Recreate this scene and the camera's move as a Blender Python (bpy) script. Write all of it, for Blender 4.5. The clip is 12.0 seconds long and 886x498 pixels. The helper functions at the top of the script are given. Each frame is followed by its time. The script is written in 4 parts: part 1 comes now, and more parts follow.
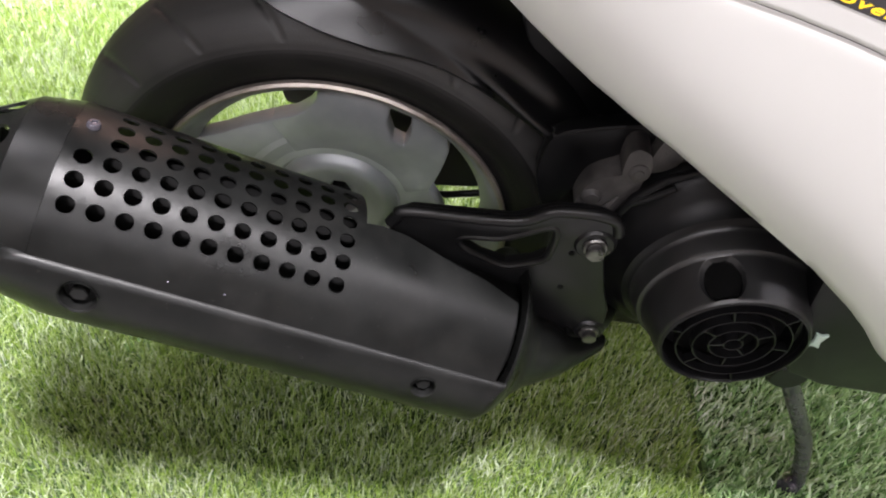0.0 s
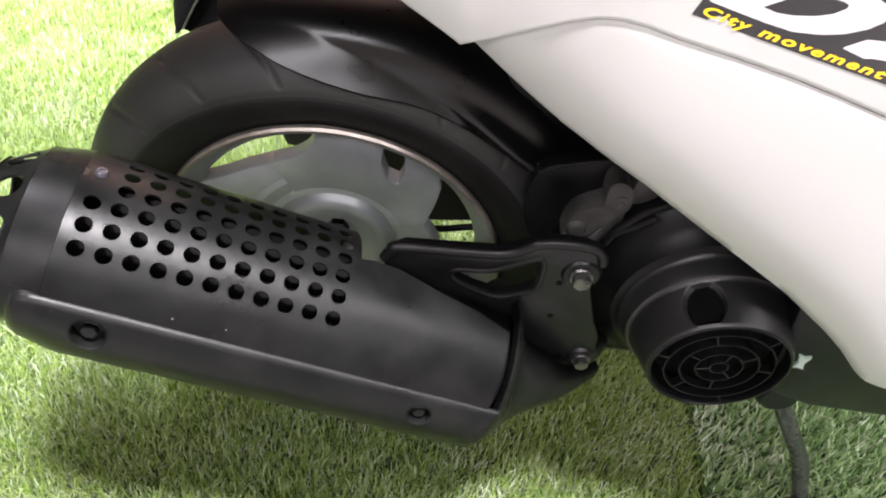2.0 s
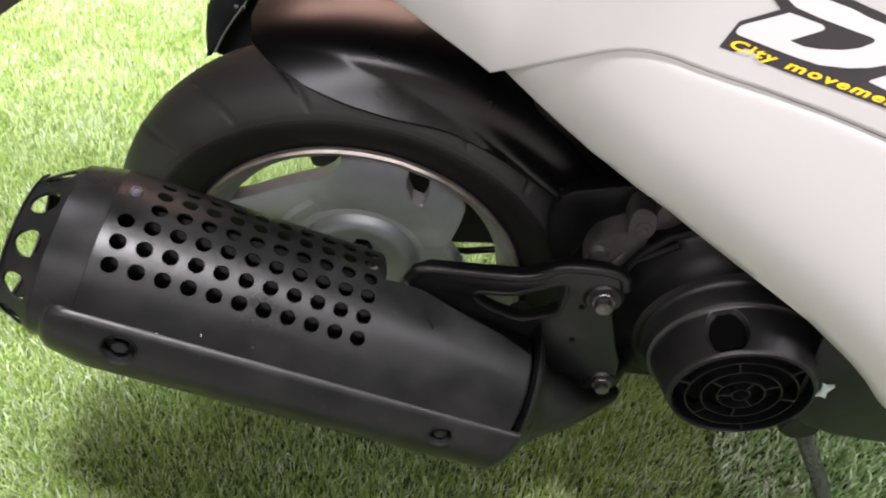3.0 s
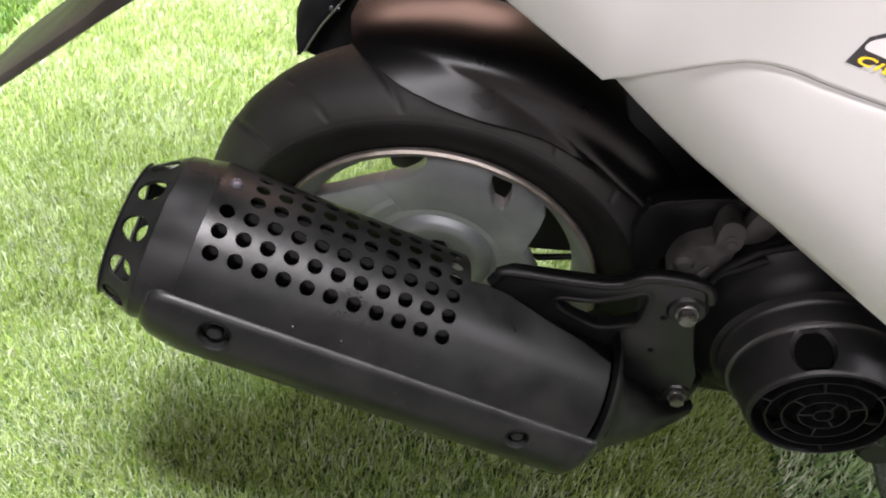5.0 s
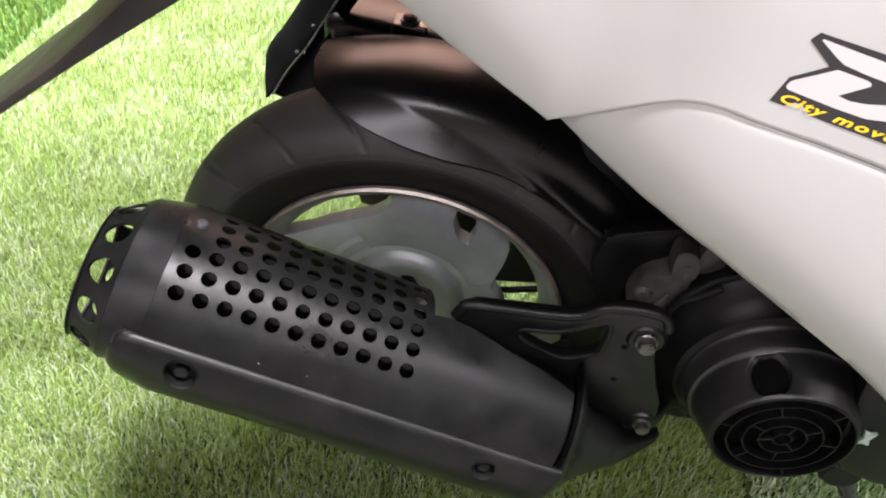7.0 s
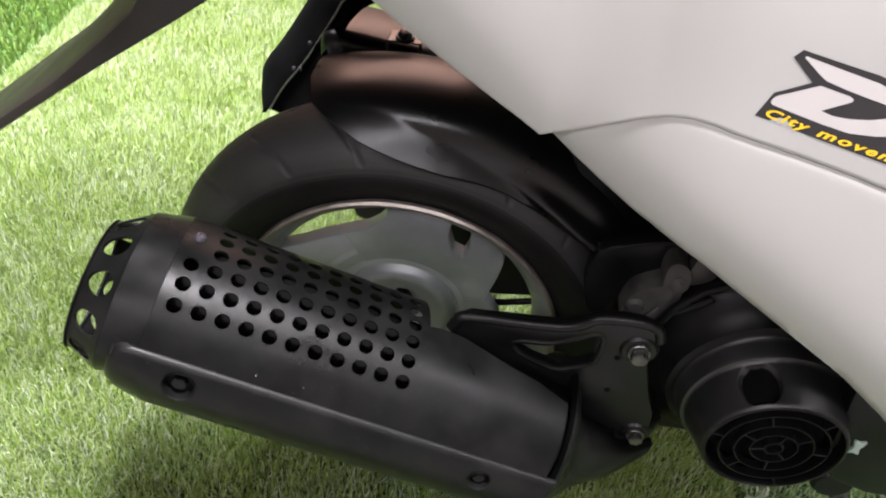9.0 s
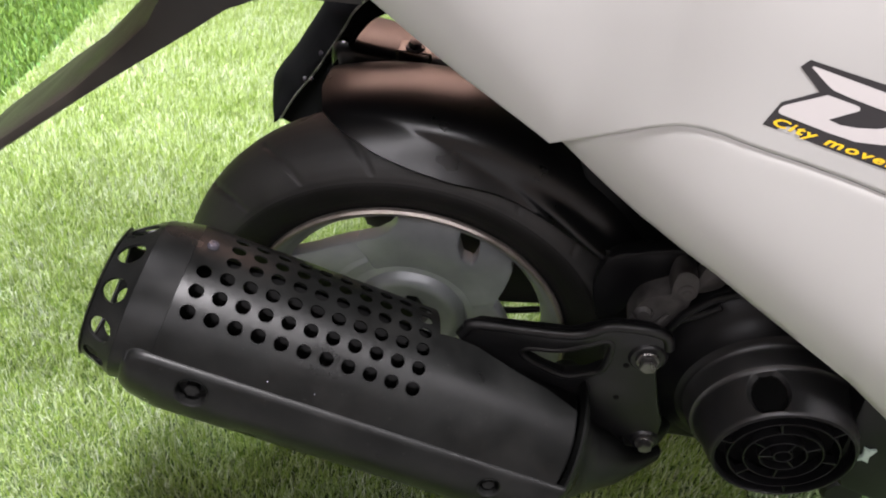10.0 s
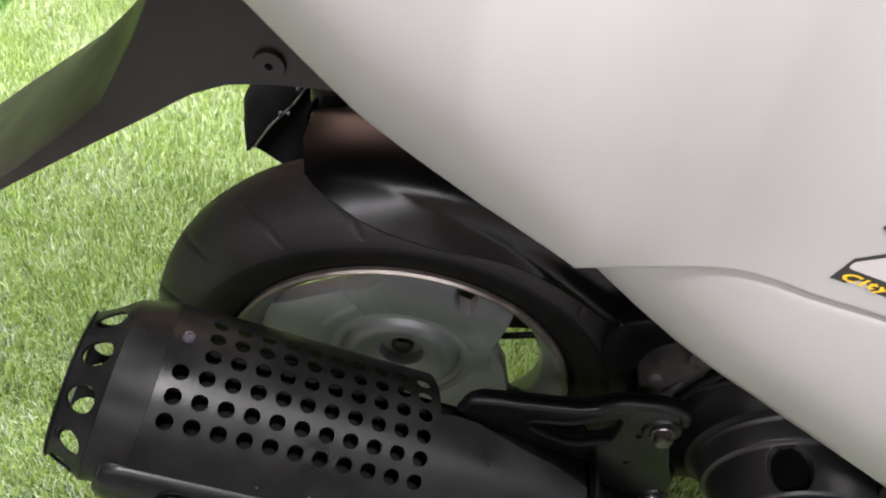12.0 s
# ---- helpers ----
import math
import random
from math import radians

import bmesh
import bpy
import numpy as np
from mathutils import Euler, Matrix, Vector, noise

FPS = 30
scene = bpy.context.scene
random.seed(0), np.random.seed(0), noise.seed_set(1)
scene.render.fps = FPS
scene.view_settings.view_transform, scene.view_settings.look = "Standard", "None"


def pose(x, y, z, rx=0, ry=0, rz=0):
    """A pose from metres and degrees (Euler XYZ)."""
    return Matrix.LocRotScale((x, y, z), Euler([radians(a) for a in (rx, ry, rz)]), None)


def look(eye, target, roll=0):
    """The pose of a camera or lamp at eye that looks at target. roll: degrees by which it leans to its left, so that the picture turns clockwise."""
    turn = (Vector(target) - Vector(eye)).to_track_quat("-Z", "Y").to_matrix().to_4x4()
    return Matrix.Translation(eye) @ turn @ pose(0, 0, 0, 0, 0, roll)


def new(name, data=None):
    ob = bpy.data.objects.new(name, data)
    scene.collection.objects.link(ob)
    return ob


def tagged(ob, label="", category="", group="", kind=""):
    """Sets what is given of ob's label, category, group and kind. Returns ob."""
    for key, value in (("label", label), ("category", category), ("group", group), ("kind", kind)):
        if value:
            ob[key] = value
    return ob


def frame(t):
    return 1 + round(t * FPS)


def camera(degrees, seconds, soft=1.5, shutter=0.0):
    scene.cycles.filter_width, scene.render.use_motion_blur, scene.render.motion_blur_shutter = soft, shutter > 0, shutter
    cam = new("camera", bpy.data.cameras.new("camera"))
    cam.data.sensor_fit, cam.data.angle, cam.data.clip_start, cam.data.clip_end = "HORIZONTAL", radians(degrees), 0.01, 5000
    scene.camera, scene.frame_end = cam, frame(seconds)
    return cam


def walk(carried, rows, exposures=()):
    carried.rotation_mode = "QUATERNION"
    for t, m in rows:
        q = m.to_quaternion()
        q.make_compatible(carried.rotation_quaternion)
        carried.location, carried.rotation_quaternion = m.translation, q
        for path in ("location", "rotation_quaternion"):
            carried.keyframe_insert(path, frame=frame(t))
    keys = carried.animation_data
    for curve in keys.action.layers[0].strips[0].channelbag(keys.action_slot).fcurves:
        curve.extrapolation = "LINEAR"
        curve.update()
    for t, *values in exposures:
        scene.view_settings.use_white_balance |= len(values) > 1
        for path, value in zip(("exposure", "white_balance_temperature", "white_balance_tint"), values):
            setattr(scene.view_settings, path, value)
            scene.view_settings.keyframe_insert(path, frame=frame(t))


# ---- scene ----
cam = camera(59.94, 12.0, soft=2.0, shutter=0.4)
ROWS = [
    (0.0, 0.0693, -0.4416, 0.6937, 39.48, -6.06, 4.05),
    (0.5, 0.0687, -0.4536, 0.7051, 40.14, -5.54, 5.18),
    (1.0, 0.0704, -0.4551, 0.7100, 40.94, -4.88, 4.82),
    (1.5, 0.0748, -0.4586, 0.7085, 41.33, -5.07, 3.95),
    (2.0, 0.0814, -0.4554, 0.7123, 41.97, -4.55, 3.55),
    (2.5, 0.0820, -0.4559, 0.7153, 42.70, -4.46, 3.78),
    (4.5, 0.0449, -0.4733, 0.7205, 44.62, -3.68, 9.86),
    (5.0, 0.0475, -0.4686, 0.7178, 43.53, -3.86, 9.21),
    (5.5, 0.0484, -0.4705, 0.7189, 44.19, -4.08, 8.89),
    (6.0, 0.0490, -0.4725, 0.7213, 44.50, -3.74, 8.91),
    (6.5, 0.0528, -0.4776, 0.7257, 45.52, -3.84, 8.36),
    (7.0, 0.0630, -0.4747, 0.7282, 46.18, -3.83, 7.62),
    (9.0, 0.0632, -0.4809, 0.7326, 47.25, -4.00, 7.22),
    (9.5, 0.0641, -0.4815, 0.7334, 47.36, -3.87, 7.02),
    (10.0, 0.0616, -0.4850, 0.7351, 47.88, -3.66, 7.62),
    (10.5, 0.0580, -0.4854, 0.7339, 47.49, -3.86, 7.65),
    (11.0, 0.0587, -0.4858, 0.7338, 46.73, -3.68, 6.87),
    (11.5, 0.0580, -0.4160, 0.7274, 43.05, -3.47, 6.32),
    (12.0, 0.0287, -0.3824, 0.7705, 42.22, -4.40, 5.34),
]
SWING = [
    (11.2, look((0.062, -0.478, 0.735), (0.043, 1.006, -0.605), 6.6)),
    (11.3, look((0.066, -0.458, 0.737), (0.041, 1.007, -0.624), 5.7)),
    (11.7, look((0.039, -0.390, 0.745), (0.011, 0.937, -0.751), 6.6)),
    (11.8, look((0.029, -0.388, 0.757), (0.007, 0.983, -0.699), 7.0)),
]
PATH = sorted([(t, pose(*m)) for t, *m in ROWS] + SWING, key=lambda row: row[0])
walk(cam, PATH, [(0.0, 0.58, 6300, 16.5), (0.5, 0.84, 6300, 16.5), (2.0, 0.78, 6300, 16.5), (2.5, 0.58, 6300, 16.5), (4.5, 0.45, 6300, 16.5), (6.5, 0.45, 6300, 16.5), (9.0, 0.18, 6300, 16.5), (11.0, 0.11, 6300, 16.5), (11.3, 0.24, 6300, 16.5), (11.5, 0.07, 6300, 16.5), (12.0, 0.00, 6300, 15.5)])

# ---- world and light ----
world = bpy.data.worlds.new("world")
world.use_nodes = True
scene.world = world
world.node_tree.nodes["Background"].inputs["Color"].default_value = (0.75, 0.85, 1.0, 1)
world.node_tree.nodes["Background"].inputs["Strength"].default_value = 0.3
scene.view_settings.exposure = 0.0


def area(name, m, w, h, power, colour):
    d = bpy.data.lights.new(name, "AREA")
    d.shape, d.size, d.size_y, d.energy, d.color = "RECTANGLE", w, h, power, colour
    ob = new(name, d)
    ob.matrix_world = m
    return ob


# unseen lamps, added and placed to fit shadows, brightness and reflections
LAMP_Z = 2.43
# x, y, length, width, power, spread of the beam in degrees, colour
LAMPS = [
    (1.85, -0.45, 1.2, 0.5, 55, 180, (1.0, 0.98, 0.97)),
    # narrow beam added to brighten the turf on the left
    (-0.84, 0.64, 1.2, 0.6, 72, 68, (1.0, 0.98, 0.97)),
    (1.20, 1.90, 1.2, 0.5, 25, 180, (1.0, 0.98, 0.97)),
    # long panel added for highlights on the near side
    (-0.20, -2.25, 3.6, 0.60, 76, 180, (1.0, 0.98, 0.97)),
    (0.36, -0.52, 0.20, 0.20, 126, 180, (1.0, 0.97, 0.94)),
    # warm panel added to give the glossy tops a tan reflection
    (-0.60, 3.50, 2.4, 0.7, 65, 180, (1.0, 0.62, 0.48)),
]
for lx, ly, lw, lh, power, spread, tint in LAMPS:
    area("unseen_lamp_light", look((lx, ly, LAMP_Z), (lx, ly + 0.001, 0)), lw, lh, power, tint).data.spread = radians(spread)

# ---- materials ----


def nodes_of(name):
    m = bpy.data.materials.new(name)
    m.use_nodes = True
    t = m.node_tree
    return m, t, t.nodes["Principled BSDF"]


def surface(name, c1, c2, rough=0.5, metal=0.0, scale=20.0, grain=400.0, bump=0.1, rough_var=0.1, coat=0.0, dist=0.001, spec=0.5, dust=0.0, ior=1.5):
    """Two-scale procedural surface: wide patches between two colours, fine grain in bump and roughness."""
    m, t, b = nodes_of(name)
    N, L = t.nodes, t.links
    co = N.new("ShaderNodeTexCoord")
    n1 = N.new("ShaderNodeTexNoise")
    n1.inputs["Scale"].default_value, n1.inputs["Detail"].default_value = scale, 4
    n2 = N.new("ShaderNodeTexNoise")
    n2.inputs["Scale"].default_value, n2.inputs["Detail"].default_value = grain, 3
    L.new(co.outputs["Object"], n1.inputs["Vector"])
    L.new(co.outputs["Object"], n2.inputs["Vector"])
    mix = N.new("ShaderNodeMix")
    mix.data_type = "RGBA"
    mix.inputs["A"].default_value, mix.inputs["B"].default_value = (*c1, 1), (*c2, 1)
    ramp = N.new("ShaderNodeMapRange")
    ramp.inputs["From Min"].default_value, ramp.inputs["From Max"].default_value = 0.35, 0.65
    L.new(n1.outputs["Fac"], ramp.inputs["Value"])
    L.new(ramp.outputs["Result"], mix.inputs["Factor"])
    L.new(mix.outputs["Result"], b.inputs["Base Color"])
    if dust:
        # thin grey dust in patches, with fine specks
        n3 = N.new("ShaderNodeTexNoise")
        n3.inputs["Scale"].default_value, n3.inputs["Detail"].default_value, n3.inputs["Roughness"].default_value = 26, 8, 0.7
        n4 = N.new("ShaderNodeTexNoise")
        n4.inputs["Scale"].default_value, n4.inputs["Detail"].default_value = 420, 2
        L.new(co.outputs["Object"], n3.inputs["Vector"])
        L.new(co.outputs["Object"], n4.inputs["Vector"])
        r3, r4 = N.new("ShaderNodeMapRange"), N.new("ShaderNodeMapRange")
        r3.inputs["From Min"].default_value, r3.inputs["From Max"].default_value, r3.inputs["To Max"].default_value = 0.46, 0.72, dust
        r4.inputs["From Min"].default_value, r4.inputs["From Max"].default_value, r4.inputs["To Max"].default_value = 0.69, 0.76, min(1.0, dust * 2.5)
        L.new(n3.outputs["Fac"], r3.inputs["Value"])
        L.new(n4.outputs["Fac"], r4.inputs["Value"])
        top = N.new("ShaderNodeMath")
        top.operation = "MAXIMUM"
        L.new(r3.outputs["Result"], top.inputs[0])
        L.new(r4.outputs["Result"], top.inputs[1])
        m2 = N.new("ShaderNodeMix")
        m2.data_type = "RGBA"
        m2.inputs["B"].default_value = (0.16, 0.15, 0.14, 1)
        L.new(top.outputs[0], m2.inputs["Factor"])
        L.new(mix.outputs["Result"], m2.inputs["A"])
        L.new(m2.outputs["Result"], b.inputs["Base Color"])
    rr = N.new("ShaderNodeMapRange")
    rr.inputs["From Min"].default_value, rr.inputs["From Max"].default_value = 0.3, 0.7
    rr.inputs["To Min"].default_value, rr.inputs["To Max"].default_value = max(0.02, rough - rough_var), min(1, rough + rough_var)
    L.new(n1.outputs["Fac"], rr.inputs["Value"])
    L.new(rr.outputs["Result"], b.inputs["Roughness"])
    bp = N.new("ShaderNodeBump")
    bp.inputs["Strength"].default_value, bp.inputs["Distance"].default_value = bump, dist
    L.new(n2.outputs["Fac"], bp.inputs["Height"])
    L.new(bp.outputs["Normal"], b.inputs["Normal"])
    b.inputs["Metallic"].default_value = metal
    b.inputs["Coat Weight"].default_value = coat
    b.inputs["Coat Roughness"].default_value = 0.15
    b.inputs["Specular IOR Level"].default_value = spec
    b.inputs["IOR"].default_value = ior
    return m


PAINT = surface("silver_paint", (0.462, 0.455, 0.440), (0.492, 0.485, 0.470), 0.47, 0.20, 6, 900, 0.02, 0.03, 0.08)
MUFFLER_PAINT = surface("satin_black_heatproof_paint", (0.0030, 0.0032, 0.0031), (0.0055, 0.0058, 0.0056), 0.35, 0.0, 22, 1600, 0.10, 0.10, spec=0.155, dust=0.03)
BLACK_PAINT = surface("matt_black_paint", (0.0035, 0.0035, 0.0037), (0.006, 0.006, 0.0063), 0.34, 0.0, 30, 1600, 0.10, 0.06, spec=0.32, dust=0.012)
PLASTIC = surface("black_plastic", (0.0032, 0.0032, 0.0035), (0.0055, 0.0055, 0.006), 0.38, 0.0, 25, 1500, 0.08, 0.08, spec=0.22)
GLOSS = surface("glossy_black_plastic", (0.003, 0.003, 0.0035), (0.005, 0.005, 0.0055), 0.29, 0.0, 25, 900, 0.03, 0.02)
TAILP = surface("matt_black_tail_plastic", (0.011, 0.0095, 0.008), (0.016, 0.0138, 0.0115), 0.36, 0.0, 25, 1500, 0.1, 0.05, spec=0.5)
FLAP_EDGE = surface("pale_flap_edge", (0.10, 0.10, 0.09), (0.16, 0.16, 0.14), 0.3, 0.0, 60, 700, 0.1, 0.08)
FLAP = surface("dull_black_rubber", (0.004, 0.004, 0.0045), (0.007, 0.007, 0.0075), 0.5, 0.0, 25, 900, 0.1, 0.05, spec=0.3, ior=1.03)
TEXTURED = surface("grained_black_plastic", (0.011, 0.011, 0.0114), (0.016, 0.016, 0.0164), 0.36, 0.0, 30, 2200, 0.20, 0.06, spec=0.75, dust=0.015)
RUBBER = surface("tyre_rubber", (0.008, 0.0077, 0.0075), (0.013, 0.0125, 0.012), 0.55, 0.0, 18, 700, 0.15, 0.08, spec=0.3)
TREAD = surface("worn_tread_rubber", (0.022, 0.0215, 0.021), (0.036, 0.035, 0.034), 0.55, 0.0, 18, 700, 0.15, 0.08, spec=0.4)
WHEEL = surface("grey_wheel_paint", (0.215, 0.225, 0.232), (0.275, 0.287, 0.295), 0.40, 0.3, 30, 800, 0.08, 0.06)
STEEL = surface("zinc_bolt", (0.12, 0.117, 0.113), (0.19, 0.184, 0.177), 0.34, 0.9, 200, 900, 0.05, 0.1)
ALLOY = surface("dirty_aluminium", (0.022, 0.020, 0.0195), (0.062, 0.057, 0.055), 0.6, 0.15, 60, 500, 0.3, 0.1)
# near-black that puts the shade of holes and recesses into the colour
DARK = surface("shade_black", (0.002, 0.002, 0.002), (0.004, 0.004, 0.004), 0.9, 0.0, 40, 500, 0.2, 0.05, spec=0.08)
RIMLIP = surface("rim_edge_worn", (0.23, 0.205, 0.18), (0.37, 0.33, 0.295), 0.35, 0.7, 60, 700, 0.1, 0.1)
CHROME = surface("dark_steel", (0.050, 0.047, 0.058), (0.08, 0.075, 0.09), 0.26, 0.5, 50, 500, 0.05, 0.06)
DECAL_BLACK = surface("decal_black", (0.02, 0.018, 0.02), (0.03, 0.027, 0.028), 0.35, 0, 20, 600, 0.03)
DECAL_WHITE = surface("decal_white", (0.54, 0.51, 0.505), (0.56, 0.53, 0.52), 0.4, 0, 20, 600, 0.02)
DECAL_YELLOW = surface("decal_yellow", (0.85, 0.55, 0.01), (0.88, 0.60, 0.02), 0.4, 0, 20, 600, 0.02)
PALE = surface("pale_green_label", (0.25, 0.34, 0.28), (0.42, 0.50, 0.44), 0.5, 0, 60, 500, 0.05)
WALL = surface("plaster_wall", (0.36, 0.315, 0.28), (0.42, 0.37, 0.33), 0.8, 0, 1.5, 60, 0.2)
CEIL = surface("painted_ceiling", (0.40, 0.32, 0.27), (0.46, 0.37, 0.31), 0.8, 0, 1.5, 60, 0.1)
CONCRETE = surface("pale_polished_floor", (0.20, 0.197, 0.194), (0.25, 0.246, 0.242), 0.4, 0, 2.0, 80, 0.1)


def turf(name, stops, rough=0.32):
    m, t, b = nodes_of(name)
    N, L = t.nodes, t.links
    g = N.new("ShaderNodeNewGeometry")
    ramp = N.new("ShaderNodeValToRGB")
    el = ramp.color_ramp.elements
    while len(el) < len(stops):
        el.new(0.5)
    for k, (pos, col) in enumerate(stops):
        el[k].position, el[k].color = pos, (*col, 1)
    co = N.new("ShaderNodeTexCoord")
    n1 = N.new("ShaderNodeTexNoise")
    n1.inputs["Scale"].default_value, n1.inputs["Detail"].default_value = 9, 4
    L.new(co.outputs["Object"], n1.inputs["Vector"])
    add = N.new("ShaderNodeMath")
    add.operation = "MULTIPLY_ADD"
    add.inputs[1].default_value, add.inputs[2].default_value = 0.7, -0.35
    L.new(n1.outputs["Fac"], add.inputs[0])
    s = N.new("ShaderNodeMath")
    s.operation = "ADD"
    L.new(g.outputs["Random Per Island"], s.inputs[0])
    L.new(add.outputs[0], s.inputs[1])
    L.new(s.outputs[0], ramp.inputs["Fac"])
    L.new(ramp.outputs["Color"], b.inputs["Base Color"])
    b.inputs["Roughness"].default_value = rough
    b.inputs["Specular IOR Level"].default_value = 0.38
    b.inputs["Sheen Weight"].default_value = 0.22
    b.inputs["Sheen Roughness"].default_value = 0.4
    tr = N.new("ShaderNodeBsdfTranslucent")
    L.new(ramp.outputs["Color"], tr.inputs["Color"])
    mx = N.new("ShaderNodeMixShader")
    mx.inputs["Fac"].default_value = 0.3
    L.new(b.outputs["BSDF"], mx.inputs[1])
    L.new(tr.outputs["BSDF"], mx.inputs[2])
    L.new(mx.outputs["Shader"], N["Material Output"].inputs["Surface"])
    return m


GRASS = turf("turf_blades", [(0.0, (0.110, 0.194, 0.016)), (0.4, (0.212, 0.312, 0.054)), (0.75, (0.318, 0.402, 0.165)), (1.0, (0.48, 0.535, 0.41))], 0.5)
GRASS_DARK = turf("turf_blades_dark", [(0.0, (0.045, 0.10, 0.008)), (0.5, (0.08, 0.16, 0.014)), (1.0, (0.13, 0.22, 0.03))], 0.6)
GRASS_COOL = turf("turf_blades_cool", [(0.0, (0.12, 0.23, 0.07)), (0.5, (0.28, 0.41, 0.17)), (0.9, (0.46, 0.56, 0.37)), (1.0, (0.66, 0.70, 0.60))])
BACKING = surface("turf_backing", (0.022, 0.05, 0.008), (0.04, 0.08, 0.014), 0.9, 0, 60, 300, 0.5, dist=0.004)
BACKING_D = surface("turf_backing_dark", (0.03, 0.09, 0.01), (0.04, 0.12, 0.015), 0.9, 0, 60, 300, 0.5, dist=0.004)

# ---- mesh helpers ----


def mesh_of(name, bm, mat, sharp=35):
    me = bpy.data.meshes.new(name)
    bm.normal_update()
    bm.to_mesh(me)
    bm.free()
    me.shade_smooth()
    me.set_sharp_from_angle(angle=radians(sharp))
    me.materials.append(mat)
    return me


def part(name, bm, mat, parent=None, label="", sharp=35):
    ob = new(name, mesh_of(name, bm, mat, sharp))
    ob.parent = parent
    if label:
        tagged(ob, label)
    return ob


def thing(name, place, label, category, group="", kind=""):
    ob = new(name)
    ob.location = place
    ob.empty_display_size = 0.05
    return tagged(ob, label, category, group, kind)


def bm_box(x0, x1, y0, y1, z0, z1, bevel=0.0, seg=2, m=None):
    bm = bmesh.new()
    bmesh.ops.create_cube(bm, size=1, matrix=Matrix.Translation(((x0 + x1) / 2, (y0 + y1) / 2, (z0 + z1) / 2)) @ Matrix.Diagonal((x1 - x0, y1 - y0, z1 - z0, 1)))
    if bevel:
        bmesh.ops.bevel(bm, geom=bm.edges[:], offset=bevel, segments=seg, profile=0.5, affect="EDGES")
    if m is not None:
        bm.transform(m)
    return bm


def grid(bm, rows, close_u=False, close_v=False):
    """Faces between rows of equally many points."""
    vs = [[bm.verts.new(p) for p in r] for r in rows]
    nu, nv = len(vs), len(vs[0])
    for i in range(nu if close_u else nu - 1):
        for j in range(nv if close_v else nv - 1):
            q = (vs[i][j], vs[i][(j + 1) % nv], vs[(i + 1) % nu][(j + 1) % nv], vs[(i + 1) % nu][j])
            try:
                bm.faces.new(q)
            except ValueError:
                pass
    return vs


def lathe(profile, seg=64, m=None, closed=False, bm=None):
    """A solid turned about the y axis from (radius, y) points."""
    own = bm or bmesh.new()
    rows = [[(r * math.cos(2 * math.pi * k / seg), y, r * math.sin(2 * math.pi * k / seg)) for r, y in profile] for k in range(seg)]
    first = len(own.verts)
    grid(own, rows, close_u=True, close_v=closed)
    own.verts.ensure_lookup_table()
    made = own.verts[first:]
    bmesh.ops.remove_doubles(own, verts=made, dist=1e-6)
    bmesh.ops.recalc_face_normals(own, faces=own.faces[:])
    if m is not None:
        own.transform(m)
    return own


def tube(points, radius, seg=12, bm=None, taper=None):
    """A round bar through the points, with closed ends."""
    own = bm or bmesh.new()
    pts = [Vector(q) for q in points]
    rows = []
    ref = Vector((0, 0, 1))
    for i, q in enumerate(pts):
        d = (pts[min(i + 1, len(pts) - 1)] - pts[max(i - 1, 0)]).normalized()
        if abs(d.dot(ref)) > 0.95:
            ref = Vector((0, 1, 0))
        u = d.cross(ref).normalized()
        v = u.cross(d).normalized()
        ref = v
        r = radius if taper is None else radius * taper[i]
        rows.append([q + u * (r * math.cos(2 * math.pi * k / seg)) + v * (r * math.sin(2 * math.pi * k / seg)) for k in range(seg)])
    vs = grid(own, rows, close_v=True)
    for end in (vs[0], vs[-1]):
        try:
            own.faces.new(end)
        except ValueError:
            pass
    bmesh.ops.recalc_face_normals(own, faces=own.faces[:])
    return own


def smooth_line(points, steps=6, closed=False):
    """A Catmull-Rom line through the points."""
    pts = [Vector(q) for q in points]
    n = len(pts)
    out = []
    for i in range(n if closed else n - 1):
        if closed:
            a, b, c, d = pts[i - 1], pts[i], pts[(i + 1) % n], pts[(i + 2) % n]
        else:
            a, b, c, d = pts[max(i - 1, 0)], pts[i], pts[i + 1], pts[min(i + 2, n - 1)]
        for k in range(steps):
            t = k / steps
            out.append(0.5 * ((2 * b) + (c - a) * t + (2 * a - 5 * b + 4 * c - d) * t * t + (3 * b - a - 3 * c + d) * t ** 3))
    if not closed:
        out.append(pts[-1])
    return out


def slab(outline, y0, y1, holes=(), bevel=0.0015, place=None):
    """A plate cut from (x, z) outlines, from y0 to y1, with real holes."""
    bm = bmesh.new()
    edges = []
    for loop in (outline, *holes):
        vs = [bm.verts.new((q[0], y0, q[1])) for q in loop]
        edges += [bm.edges.new((vs[i], vs[(i + 1) % len(vs)])) for i in range(len(vs))]
    bmesh.ops.triangle_fill(bm, edges=edges, use_beauty=True)
    got = bmesh.ops.extrude_face_region(bm, geom=bm.faces[:])
    for v in got["geom"]:
        if isinstance(v, bmesh.types.BMVert):
            v.co.y = y1
    bmesh.ops.recalc_face_normals(bm, faces=bm.faces[:])
    if bevel:
        sharp = [e for e in bm.edges if len(e.link_faces) == 2 and e.calc_face_angle(0) > 0.9]
        bmesh.ops.bevel(bm, geom=sharp, offset=bevel, segments=2, profile=0.5, affect="EDGES", clamp_overlap=True)
    if place:
        for v in bm.verts:
            v.co = place(v.co)
    return bm


